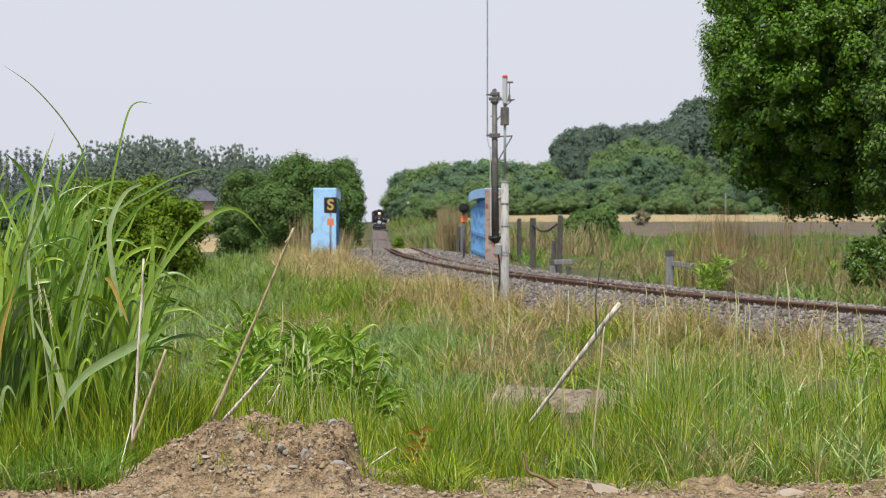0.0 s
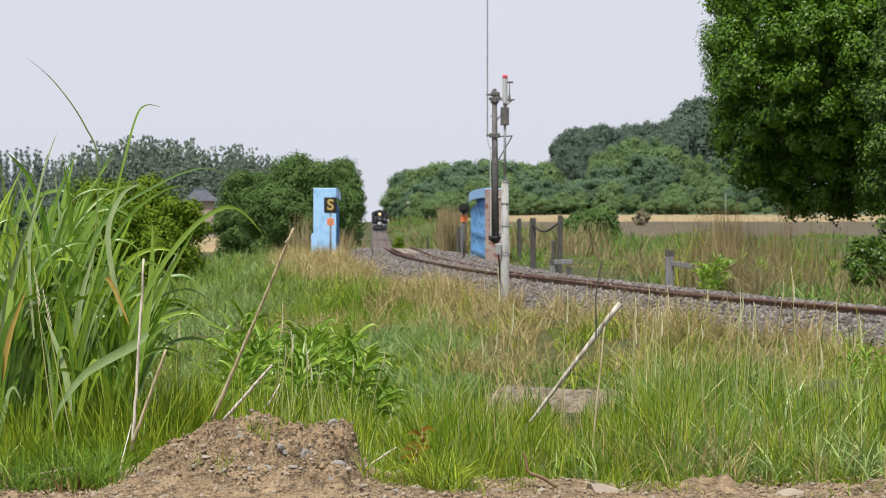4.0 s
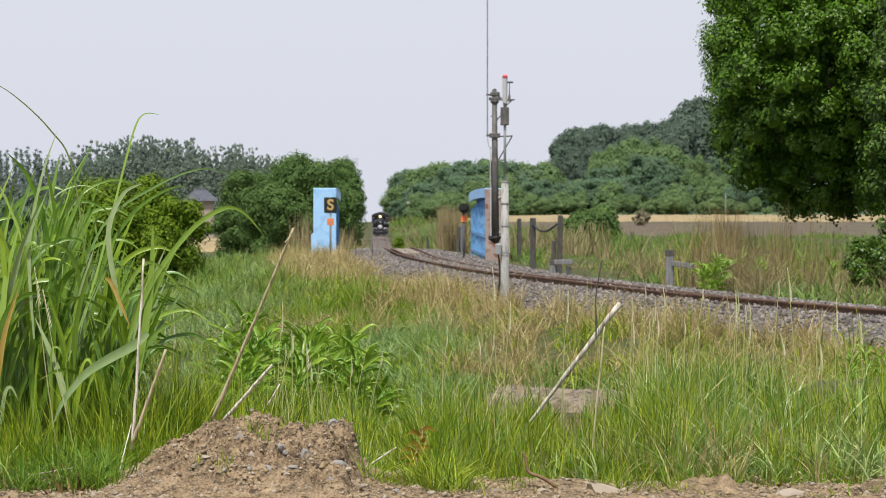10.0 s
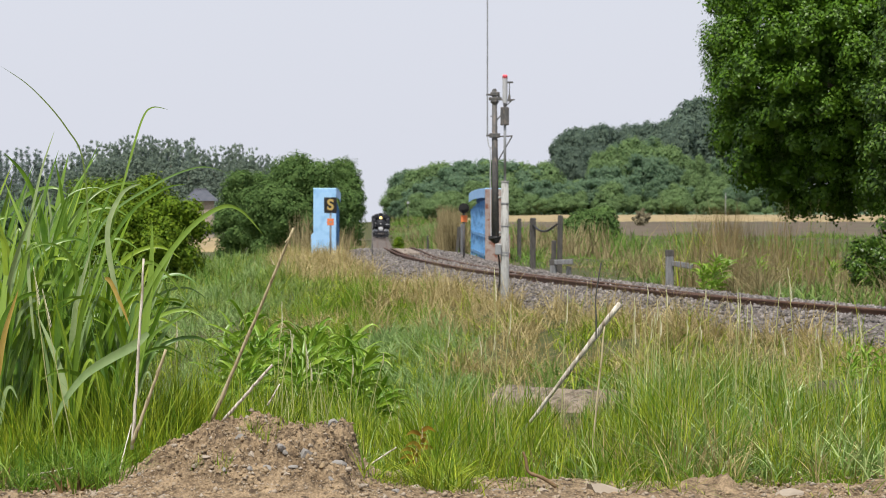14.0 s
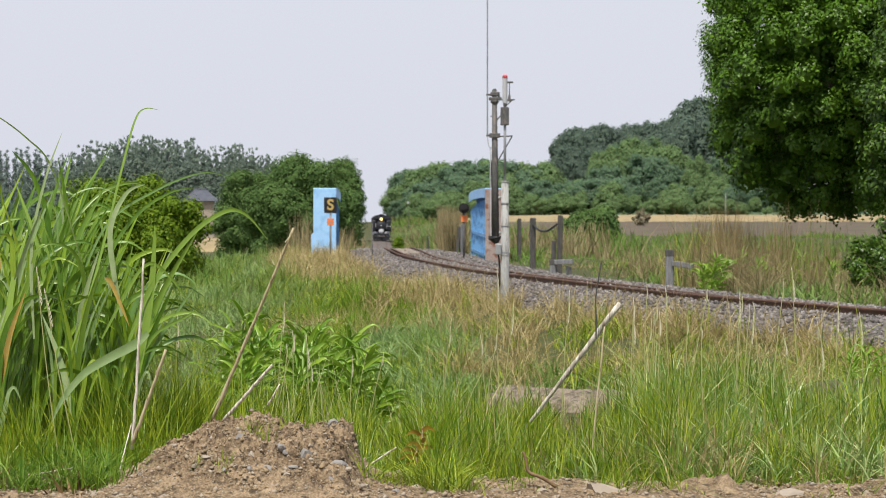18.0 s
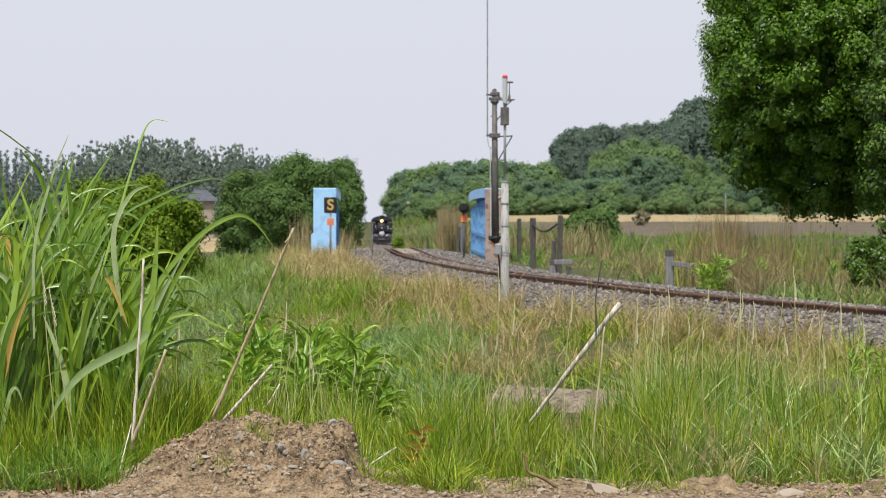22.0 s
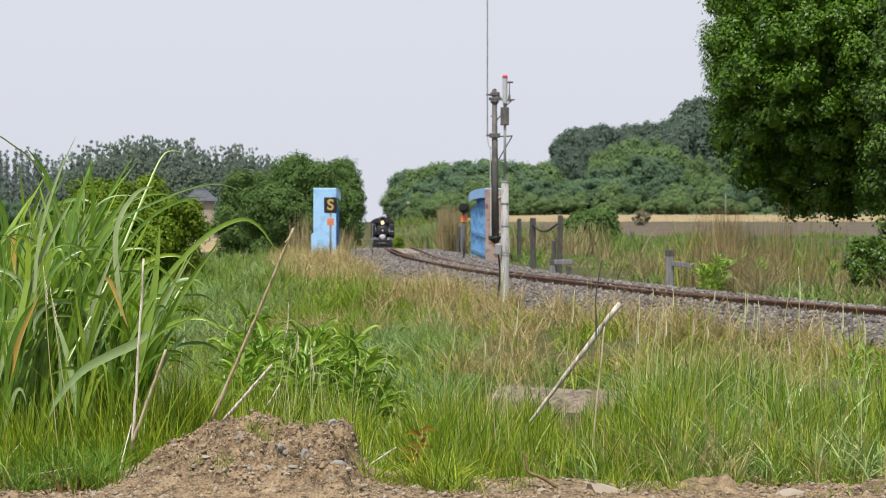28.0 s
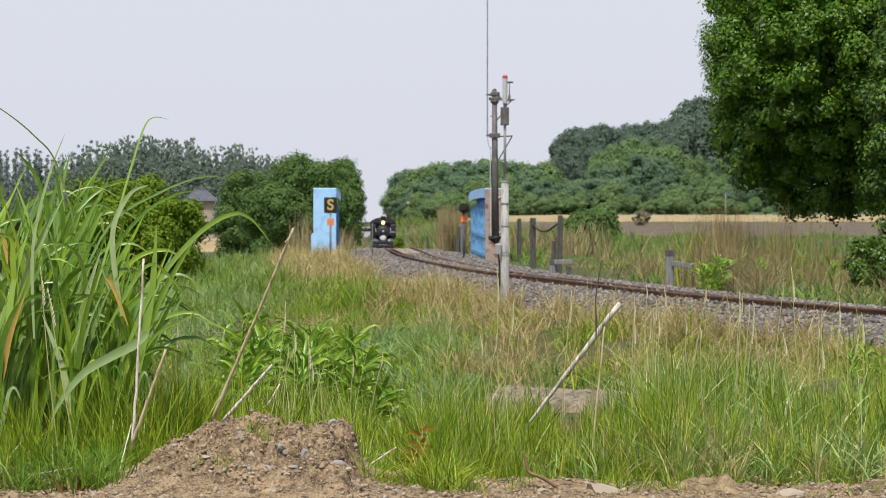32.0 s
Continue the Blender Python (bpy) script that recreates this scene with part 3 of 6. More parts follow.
# ---- plate girder bridge ----
def build_bridge():
    """Two deep blue girders with curved top ends, stiffeners and end plates beside the track."""
    a, b = Vector((-1.0, 91.5, 0)), Vector((-1.37, 106.5, 0))
    way = (b - a).normalized()
    turn = math.degrees(math.atan2(-way.x, way.y))
    ln = (b - a).length
    ob = empty("girder_bridge", pose(a.x, a.y, -1.6, 0, 0, turn), "pale blue riveted plate girder railway bridge", "railway bridge")
    top, deck = 1.571 + 1.6, 0.9
    for side in (-1, 1):
        x_in, x_out = 2.30 * side, 3.0 * side
        xa, xb = min(x_in, x_out), max(x_in, x_out)
        xm = (xa + xb) / 2
        g = part("girder", boxed(x_in + 0.31 * side - 0.03, x_in + 0.31 * side + 0.03, 0.1, ln - 0.1, 0, top - 0.15), M_WEBBLUE, ob, "blue girder web with shade put into its colour")
        bm = bmesh.new()
        arc = [(0.0, top - 0.02), (0.15, top), (5.0, top), (9.0, top - 0.02), (12.5, top - 0.06), (ln, top - 0.13)]
        for (u0, h0), (u1, h1) in zip(arc, arc[1:]):
            vs = [bm.verts.new(v) for v in ((xa, u0, h0 - 0.06), (xb, u0, h0 - 0.06), (xb, u1, h1 - 0.06), (xa, u1, h1 - 0.06), (xa, u0, h0), (xb, u0, h0), (xb, u1, h1), (xa, u1, h1))]
            for q in ((0, 3, 2, 1), (4, 5, 6, 7), (0, 1, 5, 4), (2, 3, 7, 6), (1, 2, 6, 5), (3, 0, 4, 7)):
                bm.faces.new([vs[k] for k in q])
        part("top_flange", bm, M_BLUE, g, "pale blue top flange")
        # the edge plate follows the flange down to the far end
        bm = bmesh.new()
        xe = sorted((x_in, x_in + 0.03 * side))
        for (u0, h0), (u1, h1) in zip(arc, arc[1:]):
            vs = [bm.verts.new((x, u, h)) for u, h in ((u0, h0 - 0.062), (u1, h1 - 0.062), (u1, h1 - 0.30), (u0, h0 - 0.30)) for x in xe]
            for q in ((0, 2, 4, 6), (1, 7, 5, 3), (0, 1, 3, 2), (4, 5, 7, 6)):
                bm.faces.new([vs[k] for k in q])
        bmesh.ops.recalc_face_normals(bm, faces=bm.faces)
        part("top_angle", bm, M_BLUE, g, "pale blue edge plate under the flange")
        part("bottom_flange", boxed(xa, xb, 0, ln, -0.03, 0.02), M_BLUE, g)
        # end plate, a little wider at its foot
        bm = bmesh.new()
        fo = 0.07
        lo_a, lo_b = (xa - (fo if side < 0 else 0), xb + (fo if side > 0 else 0))
        fr = [bm.verts.new(v) for v in ((lo_a, -0.04, 0), (lo_b, -0.04, 0), (lo_b, -0.04, 1.72), (xb, -0.04, 1.8), (xb, -0.04, top - 0.03), (xa, -0.04, top - 0.03), (xa, -0.04, 1.8), (lo_a, -0.04, 1.72))]
        bk = [bm.verts.new(v.co + Vector((0, 0.1, 0))) for v in fr]
        bm.faces.new(fr)
        bm.faces.new(bk[::-1])
        for k in range(8):
            bm.faces.new((fr[k], bk[k], bk[(k + 1) % 8], fr[(k + 1) % 8]))
        bmesh.ops.recalc_face_normals(bm, faces=bm.faces)
        part("end_plate", bm, M_BLUE if side < 0 else M_RUST, g, "pale blue end plate" if side < 0 else "whitish end plate with rust")
        for k in range(7):
            u = 0.9 + k * (ln - 1.6) / 6
            xs, xw = x_in + 0.05 * side, x_in + 0.285 * side
            part("stiffener", boxed(min(xs, xw), max(xs, xw), u - 0.05, u + 0.05, 0.02, top - 0.36 - 0.0015 * u * u), M_RIBBLUE, g)
        for lo, hi in ((1.0, 1.09), (1.62, 1.72)):
            part("waist_rib", boxed(min(x_in + 0.07 * side, x_in + 0.285 * side), max(x_in + 0.07 * side, x_in + 0.285 * side), 0.1, ln - 0.1, lo, hi), M_RIBBLUE, g)
        part("abutment", boxed(xa - 0.3, xb + 0.3, -0.6, 1.0, -1.2, -0.03), M_CONCRETE, ob, "grey concrete bearing block")
        part("abutment", boxed(xa - 0.3, xb + 0.3, ln - 1.0, ln + 0.6, -1.2, -0.03), M_CONCRETE, ob, "grey concrete bearing block")
    for k in range(8):
        u = 0.6 + k * (ln - 1.2) / 7
        part("cross_beam", boxed(-2.6, 2.6, u - 0.1, u + 0.1, 0.35, 0.75), M_BLUE, ob)


build_bridge()


# ---- trackside signs ----
def letter(name, text, size, material, parent, m, label):
    cu = bpy.data.curves.new(name, "FONT")
    cu.body, cu.size, cu.extrude, cu.align_x, cu.align_y = text, size, 0.004, "CENTER", "CENTER"
    cu.offset = 0.012
    cu.materials.append(material)
    ob = new(name, cu)
    ob.parent, ob.matrix_basis = parent, m
    return tagged(ob, label)


def sign_s():
    x, y = -3.339, 88
    g = float(ground_z(x, y))
    ob = empty("letter_sign", (x, y, g), "black railway sign with yellow letter S on thin post", "railway sign")
    part("post", tubed([(0, 0, -0.2), (0, 0, 1.268 - g)], 0.03), M_GALV, ob, shade=True)
    zc = 1.041 - g
    part("board", boxed(-0.19, 0.19, -0.07, -0.045, zc - 0.235, zc + 0.235, 0.008), M_BLACK, ob, "black board")
    letter("letter", "S", 0.44, M_YELLOW, ob, pose(0, -0.075, zc, 90), "yellow letter S")
    zo = 0.546 - g
    part("plate", boxed(-0.1, 0.1, -0.06, -0.04, zo - 0.1, zo + 0.1, 0.006), M_ORANGE, ob, "faded orange plate")
    part("plate_bar", boxed(-0.05, 0.05, -0.064, -0.061, zo - 0.02, zo + 0.02), M_RUST, ob)


sign_s()


def disc_signal():
    x, y = 0.635, 90
    g = float(ground_z(x, y))
    ob = empty("disc_signal", (x, y, g), "black round trackside signal with an orange plate below", "railway signal")
    part("post", tubed([(0, 0, -0.2), (0, 0, 1.066 - g)], 0.035), M_DARKPOLE, ob, shade=True)
    zc = 0.946 - g
    part("disc", tubed([(0, -0.12, zc), (0, -0.02, zc)], 0.16, 20), M_BLACK, ob, "black disc")
    part("hood", tubed([(0, -0.24, zc + 0.05), (0, -0.12, zc + 0.05)], 0.1, 14), M_BLACK, ob)
    part("plate", boxed(-0.09, 0.1, -0.06, -0.03, 0.53 - g, 0.735 - g, 0.01), M_ORANGE, ob, "bright orange plate")


disc_signal()


# ---- radio and beacon mast ----
def mast():
    x, y = 1.044, 50.0
    g = -0.664
    ob = empty("beacon_mast", (x, y, g), "grey concrete pole with beacon, aerial and clamped dark steel pole", "mast")

    def at(px, py, dy=0.0):
        return Vector(((px - 893.5) * 0.009531, dy, (545 - py) * 0.009531))

    part("pole", tubed([at(893.5, 575), at(893.5, 545), at(893.5, 322)], [0.078, 0.075, 0.062], 14), M_CONCRETE, ob, "pale grey concrete pole", shade=True)
    for py in (360, 400, 447, 452, 520):
        part("pole_band", tubed([at(893.5, py + 1), at(893.5, py - 1)], 0.074, 14), M_GALV, ob)
    part("cap", tubed([at(893.5, 323), at(893.5, 320)], 0.07, 14), M_CONCRETE, ob)
    part("pipe", tubed([at(893.5, 330), at(893.5, 185)], 0.022, 8), M_GALV, ob, "thin steel pipe", shade=True)
    part("box", boxed(-0.075, 0.068, -0.07, 0.05, at(0, 222).z, at(0, 190).z, 0.01, Matrix.Identity(4)), M_DARKPOLE, ob, "grey metal equipment box")
    bc = part("beacon", tubed([at(893.5, 183), at(893.5, 139)], 0.042, 14), M_WHITE, ob, "white cylindrical beacon")
    part("beacon_foot", tubed([at(893.5, 190), at(893.5, 186), at(893.5, 183)], [0.025, 0.034, 0.03], 12), M_DARKPOLE, bc, "dark collar")
    part("beacon_collar", tubed([at(893.5, 139), at(893.5, 135.5)], 0.0435, 14), M_BEACON, bc, "dull red collar")
    part("beacon_lens", tubed([at(893.5, 135.4), at(893.5, 134), at(893.5, 132.5)], [0.043, 0.042, 0.03], 14), M_RED, bc, "red glowing lens")
    part("arm", tubed([at(886, 177), at(911, 177)], 0.012, 6), M_DARKPOLE, ob)
    part("arm_brace", tubed([at(894, 189), at(907, 177)], 0.009, 6), M_DARKPOLE, ob)
    vane = part("vane_rod", tubed([at(901.5, 179), at(901.5, 146)], 0.008, 6), M_DARKPOLE, ob)
    part("vane", boxed(at(897, 0).x, at(908, 0).x, -0.01, 0.01, at(0, 147.5).z, at(0, 144.5).z), M_DARKPOLE, vane)
    part("vane_cup", tubed([at(901.5, 180), at(901.5, 168)], [0.03, 0.015], 8), M_DARKPOLE, vane)
    old = part("old_pole", tubed([at(877, 422, 0.06), at(876, 300, 0.06), at(875, 160, 0.06)], [0.068, 0.055, 0.04], 10), M_DARKPOLE, ob, "dark weathered steel pole with rust", shade=True)
    part("pole_head", boxed(at(865, 0).x, at(888, 0).x, 0.0, 0.12, at(0, 178).z, at(0, 172).z, 0.01), M_DARKPOLE, old)
    part("pole_head", boxed(at(868, 0).x, at(883, 0).x, 0.01, 0.11, at(0, 170).z, at(0, 163).z, 0.01), M_DARKPOLE, old)
    part("head_band", tubed([at(876, 185, 0.06), at(875.6, 180, 0.06), at(875.5, 178, 0.06)], [0.045, 0.075, 0.06], 12), M_DARKPOLE, old)
    part("head_knob", tubed([at(875, 163, 0.06), at(875, 159, 0.06), at(875, 157, 0.06)], [0.03, 0.035, 0.02], 10), M_DARKPOLE, old)
    for py in (206, 262, 290, 318):
        part("step_bolt", tubed([at(868, py, 0.06), at(874, py, 0.06)], 0.009, 6), M_DARKPOLE, old)
    part("insulator", tubed([at(883, 172, 0.06), at(883, 163, 0.06)], [0.02, 0.012], 8), M_DARKPOLE, old)
    part("funnel", tubed([at(876, 418, 0.06), at(876, 421, 0.06), at(879, 431, 0.06)], [0.11, 0.12, 0.04], 12), M_BLACK, old, "black flared skirt")
    part("clamp", boxed(at(866, 0).x, at(885, 0).x, -0.01, 0.14, at(0, 244).z, at(0, 236).z, 0.008), M_DARKPOLE, old)
    part("bracket_bar", tubed([at(872, 242, 0.06), at(907, 241, 0)], 0.013, 6), M_DARKPOLE, ob)
    part("bracket_strut", tubed([at(880, 287, 0.06), at(906, 242, 0)], 0.011, 6), M_DARKPOLE, ob)
    part("bracket_strut", tubed([at(877, 215, 0.06), at(887, 204, 0)], 0.011, 6), M_DARKPOLE, ob)
    part("pole_tie", tubed([at(877, 350, 0.06), at(893, 350, 0)], 0.02, 6), M_GALV, ob)
    part("pole_tie", tubed([at(877, 412, 0.06), at(893, 412, 0)], 0.02, 6), M_GALV, ob)
    part("aerial", tubed([at(862.5, 241, 0.0), at(862.5, -190, 0.0)], [0.013, 0.009], 6), M_GALV, ob, "long thin whip aerial")
    part("aerial_stay", tubed([at(861, 168), at(874, 168, 0.05)], 0.018, 6), M_DARKPOLE, ob)
    part("aerial_stay", tubed([at(861, 240), at(874, 240, 0.05)], 0.018, 6), M_DARKPOLE, ob)
    part("cable", tubed(spline([at(862.5, 240), at(864, 255), at(868, 270), at(867.5, 320), at(869, 420)], 6), 0.009, 6), M_WHITE, ob, "pale cable")
    part("junction_box", boxed(at(876, 0).x, at(887, 0).x, -0.1, 0.02, at(0, 451).z, at(0, 432).z, 0.01), M_GALV, ob, "small grey junction box")
    part("cable", tubed(spline([at(882, 451), at(884, 470), at(884, 500), at(880, 530), at(881, 562)], 6), 0.014, 6), M_BLACK, ob, "black cable")


mast()


# ---- old sleeper posts and markers along the far side ----
def post(name, px_x, y, top, w, label, material=M_POST, tilt=0.0, cap=0.03):
    g = float(ground_z(px_x, y))
    ob = empty(name, pose(px_x, y, g, 0, tilt, 8), label, "post", "trackside posts")
    h = top - g
    bm = boxed(-w / 2, w / 2, -w / 2.4, w / 2.4, -0.3, h, 0.012)
    for v in bm.verts:
        if v.co.z > h - 0.05:
            v.co.z += RNG.uniform(-cap, cap)
    part("shaft", bm, material, ob)
    return ob


post("timber_post", 2.273, 75, 0.714, 0.14, "dark upright old sleeper post beside the track", tilt=0)
p2 = post("timber_post", 2.828, 72, 0.798, 0.12, "tall dark old sleeper post with a split twin", tilt=1)
part("twin", boxed(-0.2, -0.1, -0.06, 0.06, -0.3, 0.85, 0.01), M_POST, p2)
post("timber_post", 2.368, 92, 0.609, 0.12, "dark weathered fence post beyond the track")
post("timber_post", 0.534, 112, 0.203, 0.12, "dark old post beside the bridge end", tilt=4)
post("timber_post", -0.695, 135, -0.393, 0.1, "short dark post in the dry reeds")
post("timber_post", 0.654, 104, 0.347, 0.08, "thin pale post beside the bridge end", M_GREYPOST)


def sagging_cable():
    ob = tagged(new("sagging_cable"), "black cable sagging between two old posts", "cable")
    pts = spline([(2.273, 75.000, 0.557), (2.412, 74.000, 0.423), (2.568, 73.200, 0.416), (2.759, 72.000, 0.579)], 6)
    part("cable", tubed(pts, 0.028, 6), M_BLACK, ob)


sagging_cable()


def marker(x, y, top, arm0, arm1, arm_lo, arm_hi, label, tilt):
    g = float(ground_z(x, y))
    ob = empty("track_marker", (x, y, g), label, "track marker", "low track markers")
    h = top - g
    part("stub", boxed(-0.08, 0.08, -0.07, 0.07, -0.25, h, 0.015), M_GREYPOST, ob, "grey weathered stub post")
    part("stub_cap", boxed(-0.085, 0.085, -0.075, 0.075, h - 0.13, h + 0.004, 0.01), M_POST, ob, "tarred top")
    part("arm", boxed(arm0, arm1, -0.2, 0.12, -0.055, 0.055, 0.01), M_GREYPOST, ob, "grey board arm", at=pose(0, 0, (arm_lo + arm_hi) / 2 - g, 0, tilt, 0))
    return ob


marker(4.587, 60, 0.151, 0.05, 0.46, -0.181, -0.044, "weathered grey marker post with a slanting board arm", 8)
mk = marker(2.547, 68.5, -0.206, 0.02, 0.45, -0.310, -0.219, "low grey marker like a small bench of boards", -2)
part("foot", boxed(0.3, 0.42, -0.05, 0.05, -0.2, 0.3, 0.01), M_CONCRETE, mk, "pale stub")


# ---- trees and bushes ----
def on(x, y, turn=0.0, size=1.0, sink=0.0):
    return pose(x, y, float(ground_z(x, y)) - sink, 0, 0, turn) @ Matrix.Scale(size, 4)


# the great dark tree by the track
gx, gy = 11.08, 70.0
gz = float(ground_z(gx, gy))


def lobed_tree(m, label, z_wide, n_lobes, r0, r1, core, material, trunk, seed, size=0.058, per=150):
    """A crown of separate hanging lobes on limbs; z_wide gives the crown's half width by height, core the lumps of its dark inside."""
    g = np.random.default_rng(seed)
    ob = empty("broadleaf_tree", m, label, "tree")
    zs, ws = z_wide
    lobes = []
    for k in range(n_lobes * 25):
        if len(lobes) >= n_lobes:
            break
        z = zs[0] + (zs[-1] - zs[0]) * g.uniform(0, 1)
        r = g.uniform(r0, r1)
        a = g.normal(-math.pi / 2, 1.1)
        f = max(float(np.interp(z, zs, ws)) - r * g.uniform(0.85, 1.25), 0.15)
        # the crown overhangs its lower boughs
        deep = 0.42 + 0.6 * float(step(0.06, 0.38, (z - zs[0]) / (zs[-1] - zs[0])))
        c = np.array([math.cos(a) * f, math.sin(a) * f * deep, max(z, zs[0] + r * 0.9)])
        if all(np.linalg.norm((c - q[0]) * (1, 1, 0.8)) > 0.74 * (r + q[1]) for q in lobes):
            lobes.append((c, r))
    top = zs[-1]
    bm = tube(bmesh.new(), [(0, 0, -0.3), (0.02 * top, 0, 0.15 * top), (-0.01 * top, 0.01 * top, 0.45 * top), (0, 0, 0.8 * top)], [trunk * 1.3, trunk, trunk * 0.7, trunk * 0.25], 9)
    part("trunk", bm, M_BARK, ob, shade=True)
    for c, r in lobes[::9]:
        z = 0.25 * top + 0.35 * max(0, c[2] - 0.25 * top)
        part("limb", tubed([(0, 0, z), (c[0] * 0.5, c[1] * 0.5, (z + c[2]) / 2 + 0.03 * top), tuple(c)], [trunk * 0.4, trunk * 0.25, 0.03], 6), M_BARK, ob, shade=True)
    # each lobe carries rosettes of leaves, the lobe's top fuller than its underside
    P, D, backs = [], [], []
    for c, r in lobes:
        k = int(per * r * r * g.uniform(0.8, 1.2))
        d = g.normal(0, 1, (k * 2, 3))
        d /= np.linalg.norm(d, axis=1)[:, None]
        d = d[d[:, 2] > g.uniform(-0.75, 0.1, len(d))][:k]
        bulge = 1 + 0.14 * np.sin(d[:, 0] * 7 + c[2] * 3) * np.sin(d[:, 2] * 6 + c[0] * 2)
        tip = c + d * (r * g.uniform(0.80, 1.06, len(d)) * bulge)[:, None] * np.array([1, 1, 1.25])
        # larger old leaves close the lobe behind its rosettes
        e = g.normal(0, 1, (int(260 * r * r), 3))
        e /= np.linalg.norm(e, axis=1)[:, None]
        backs.append((c + e * (r * g.uniform(0.62, 0.84, len(e)))[:, None], e))
        P.append(np.repeat(tip, 9, 0) + g.normal(0, 0.075, (len(d) * 9, 3)))
        D.append(np.repeat(d, 9, 0))
    P, D = np.concatenate(P), np.concatenate(D)
    bm = bmesh.new()
    for c, r in [(np.array(q[:3]), q[3] * 1.05) for q in core] + lobes:
        r *= 0.62
        vs = bmesh.ops.create_icosphere(bm, subdivisions=2, radius=1)["verts"]
        for v in vs:
            v.co = Vector(c) + v.co * r * (0.9 + 0.22 * noise.noise(v.co * 2.3 + Vector(c)))
    part("inner_crown", bm, material, ob, "dense dark inner foliage")
    # the dark inside
    bl = np.array(core, float)
    k = g.choice(len(bl), 26000, p=bl[:, 3] ** 2 / (bl[:, 3] ** 2).sum())
    e = g.normal(0, 1, (len(k), 3))
    e /= np.linalg.norm(e, axis=1)[:, None]
    inner = np.concatenate([bl[k, :3] + e * (bl[k, 3] * g.uniform(0.5, 1.0, len(k)))[:, None]] + [q[0] for q in backs])
    e = np.concatenate([e] + [q[1] for q in backs])
    sizes = np.concatenate([np.full(len(P), size), np.full(len(inner), 0.11)])
    part("crown", leaf_cloud(np.concatenate([P, inner]), np.concatenate([D * 1.2, e]), sizes, "crown", material, 0.3), None, ob)
    return ob


lobed_tree(on(gx, gy), "large dark green broadleaf tree with dense drooping crown", (np.array([0.66, 1.0, 1.55, 2.3, 3.0, 4.0, 5.5, 7.5, 9.0, 10.3]) - gz, [2.5, 3.2, 4.3, 4.85, 4.9, 5.1, 5.0, 4.4, 3.3, 1.2]), 330, 0.36, 0.72,
           [(0, 0.3, z - gz, 3.3) for z in (4.0, 5.6, 6.8)] + [(1.2, 0.3, 3.0 - gz, 2.2), (-1.4, 0.3, 3.0 - gz, 2.0)] + [(-2.5, 0.3, z - gz, 1.7) for z in (3.2, 4.6, 6.0, 7.4)] + [(2.4, -1.0, z - gz, 2.0) for z in (3.0, 5.0, 7.0)], M_LEAF, 0.32, 8, 0.047, 460)
rgz = float(ground_z(10.75, 62))
lobed_tree(on(10.75, 62), "broadleaf tree with glossy green leaves beside the track", (np.array([0.22, 0.7, 2.0, 4.0, 5.4, 6.2]) - rgz, [1.3, 1.85, 2.05, 1.95, 1.6, 0.8]), 75, 0.26, 0.48,
           [(0.2, 0.2, z - rgz, 1.25) for z in (1.6, 2.8, 4.0, 4.9)], M_GLOSSLEAF, 0.16, 5, 0.05, 480)

# bush behind the reeds, and round trees near the bridge
tree("garden_bush", on(-8.38, 78, 0, 1, 0.62), "broad bright green bush in the ditch beyond the reeds", "bush", lumps(2.75, 2.0, 2.2, 2.0, 110, 0.35, 0.7, 11), 85000, 0.05, M_LEAF3, 0.1, loose=0.28)
tree("round_tree", on(-6.646, 140, 0, 1, 0.9), "round dense green tree beside the railway embankment", "tree", lumps(3.5, 2.8, 3.25, 3.0, 95, 0.4, 0.9, 12), 76000, 0.075, M_LEAF2, 0.2, loose=0.28)
tree("round_tree", on(-9.297, 146, 0, 1, 0.5), "lower round dense green tree by the embankment", "tree", lumps(2.4, 2.4, 3.3, 2.8, 80, 0.4, 0.8, 13), 56000, 0.075, M_LEAF2, 0.18, loose=0.28)
tree("round_tree", on(-5.599, 165), "green tree that closes the gap beside the railway", "tree", lumps(1.45, 2.0, 3.0, 2.7, 50, 0.4, 0.7, 14), 36000, 0.075, M_LEAF2, 0.16, loose=0.28)
tree("field_bush", on(7.464, 150, 0, 1.35), "dark green bush on the grassy verge before the field", "bush", lumps(1.5, 1.2, 1.1, 0.95, 34, 0.3, 0.5, 15), 14000, 0.07, M_LEAF2, 0.06)
tree("field_bush", on(22.417, 335, 0, 1.5), "small dry tan bush at the field's edge", "bush", lumps(0.85, 0.7, 0.85, 0.6, 22, 0.12, 0.3, 16)[1:], 2600, 0.07, M_DRYBUSH, 0.04, shell=0.2)
tree("elder_bush", on(8.42, 58), "dark green leafy bush in the tall grass", "bush", lumps(0.75, 0.6, 0.72, 0.66, 22, 0.12, 0.26, 17)[1:], 6000, 0.04, M_GLOSSLEAF, 0.03)
tree("line_bush", on(-3.569, 240), "small green bush beside the far railway", "bush", lumps(0.6, 0.6, 0.9, 0.9, 14, 0.25, 0.4, 18), 3000, 0.09, M_LEAF3, 0.04)

tree("garden_bush", on(-17.007, 118), "green bush before the far house roof", "bush", lumps(2.0, 1.6, 1.35, 1.3, 50, 0.3, 0.6, 29), 26000, 0.07, M_LEAF2, 0.08)

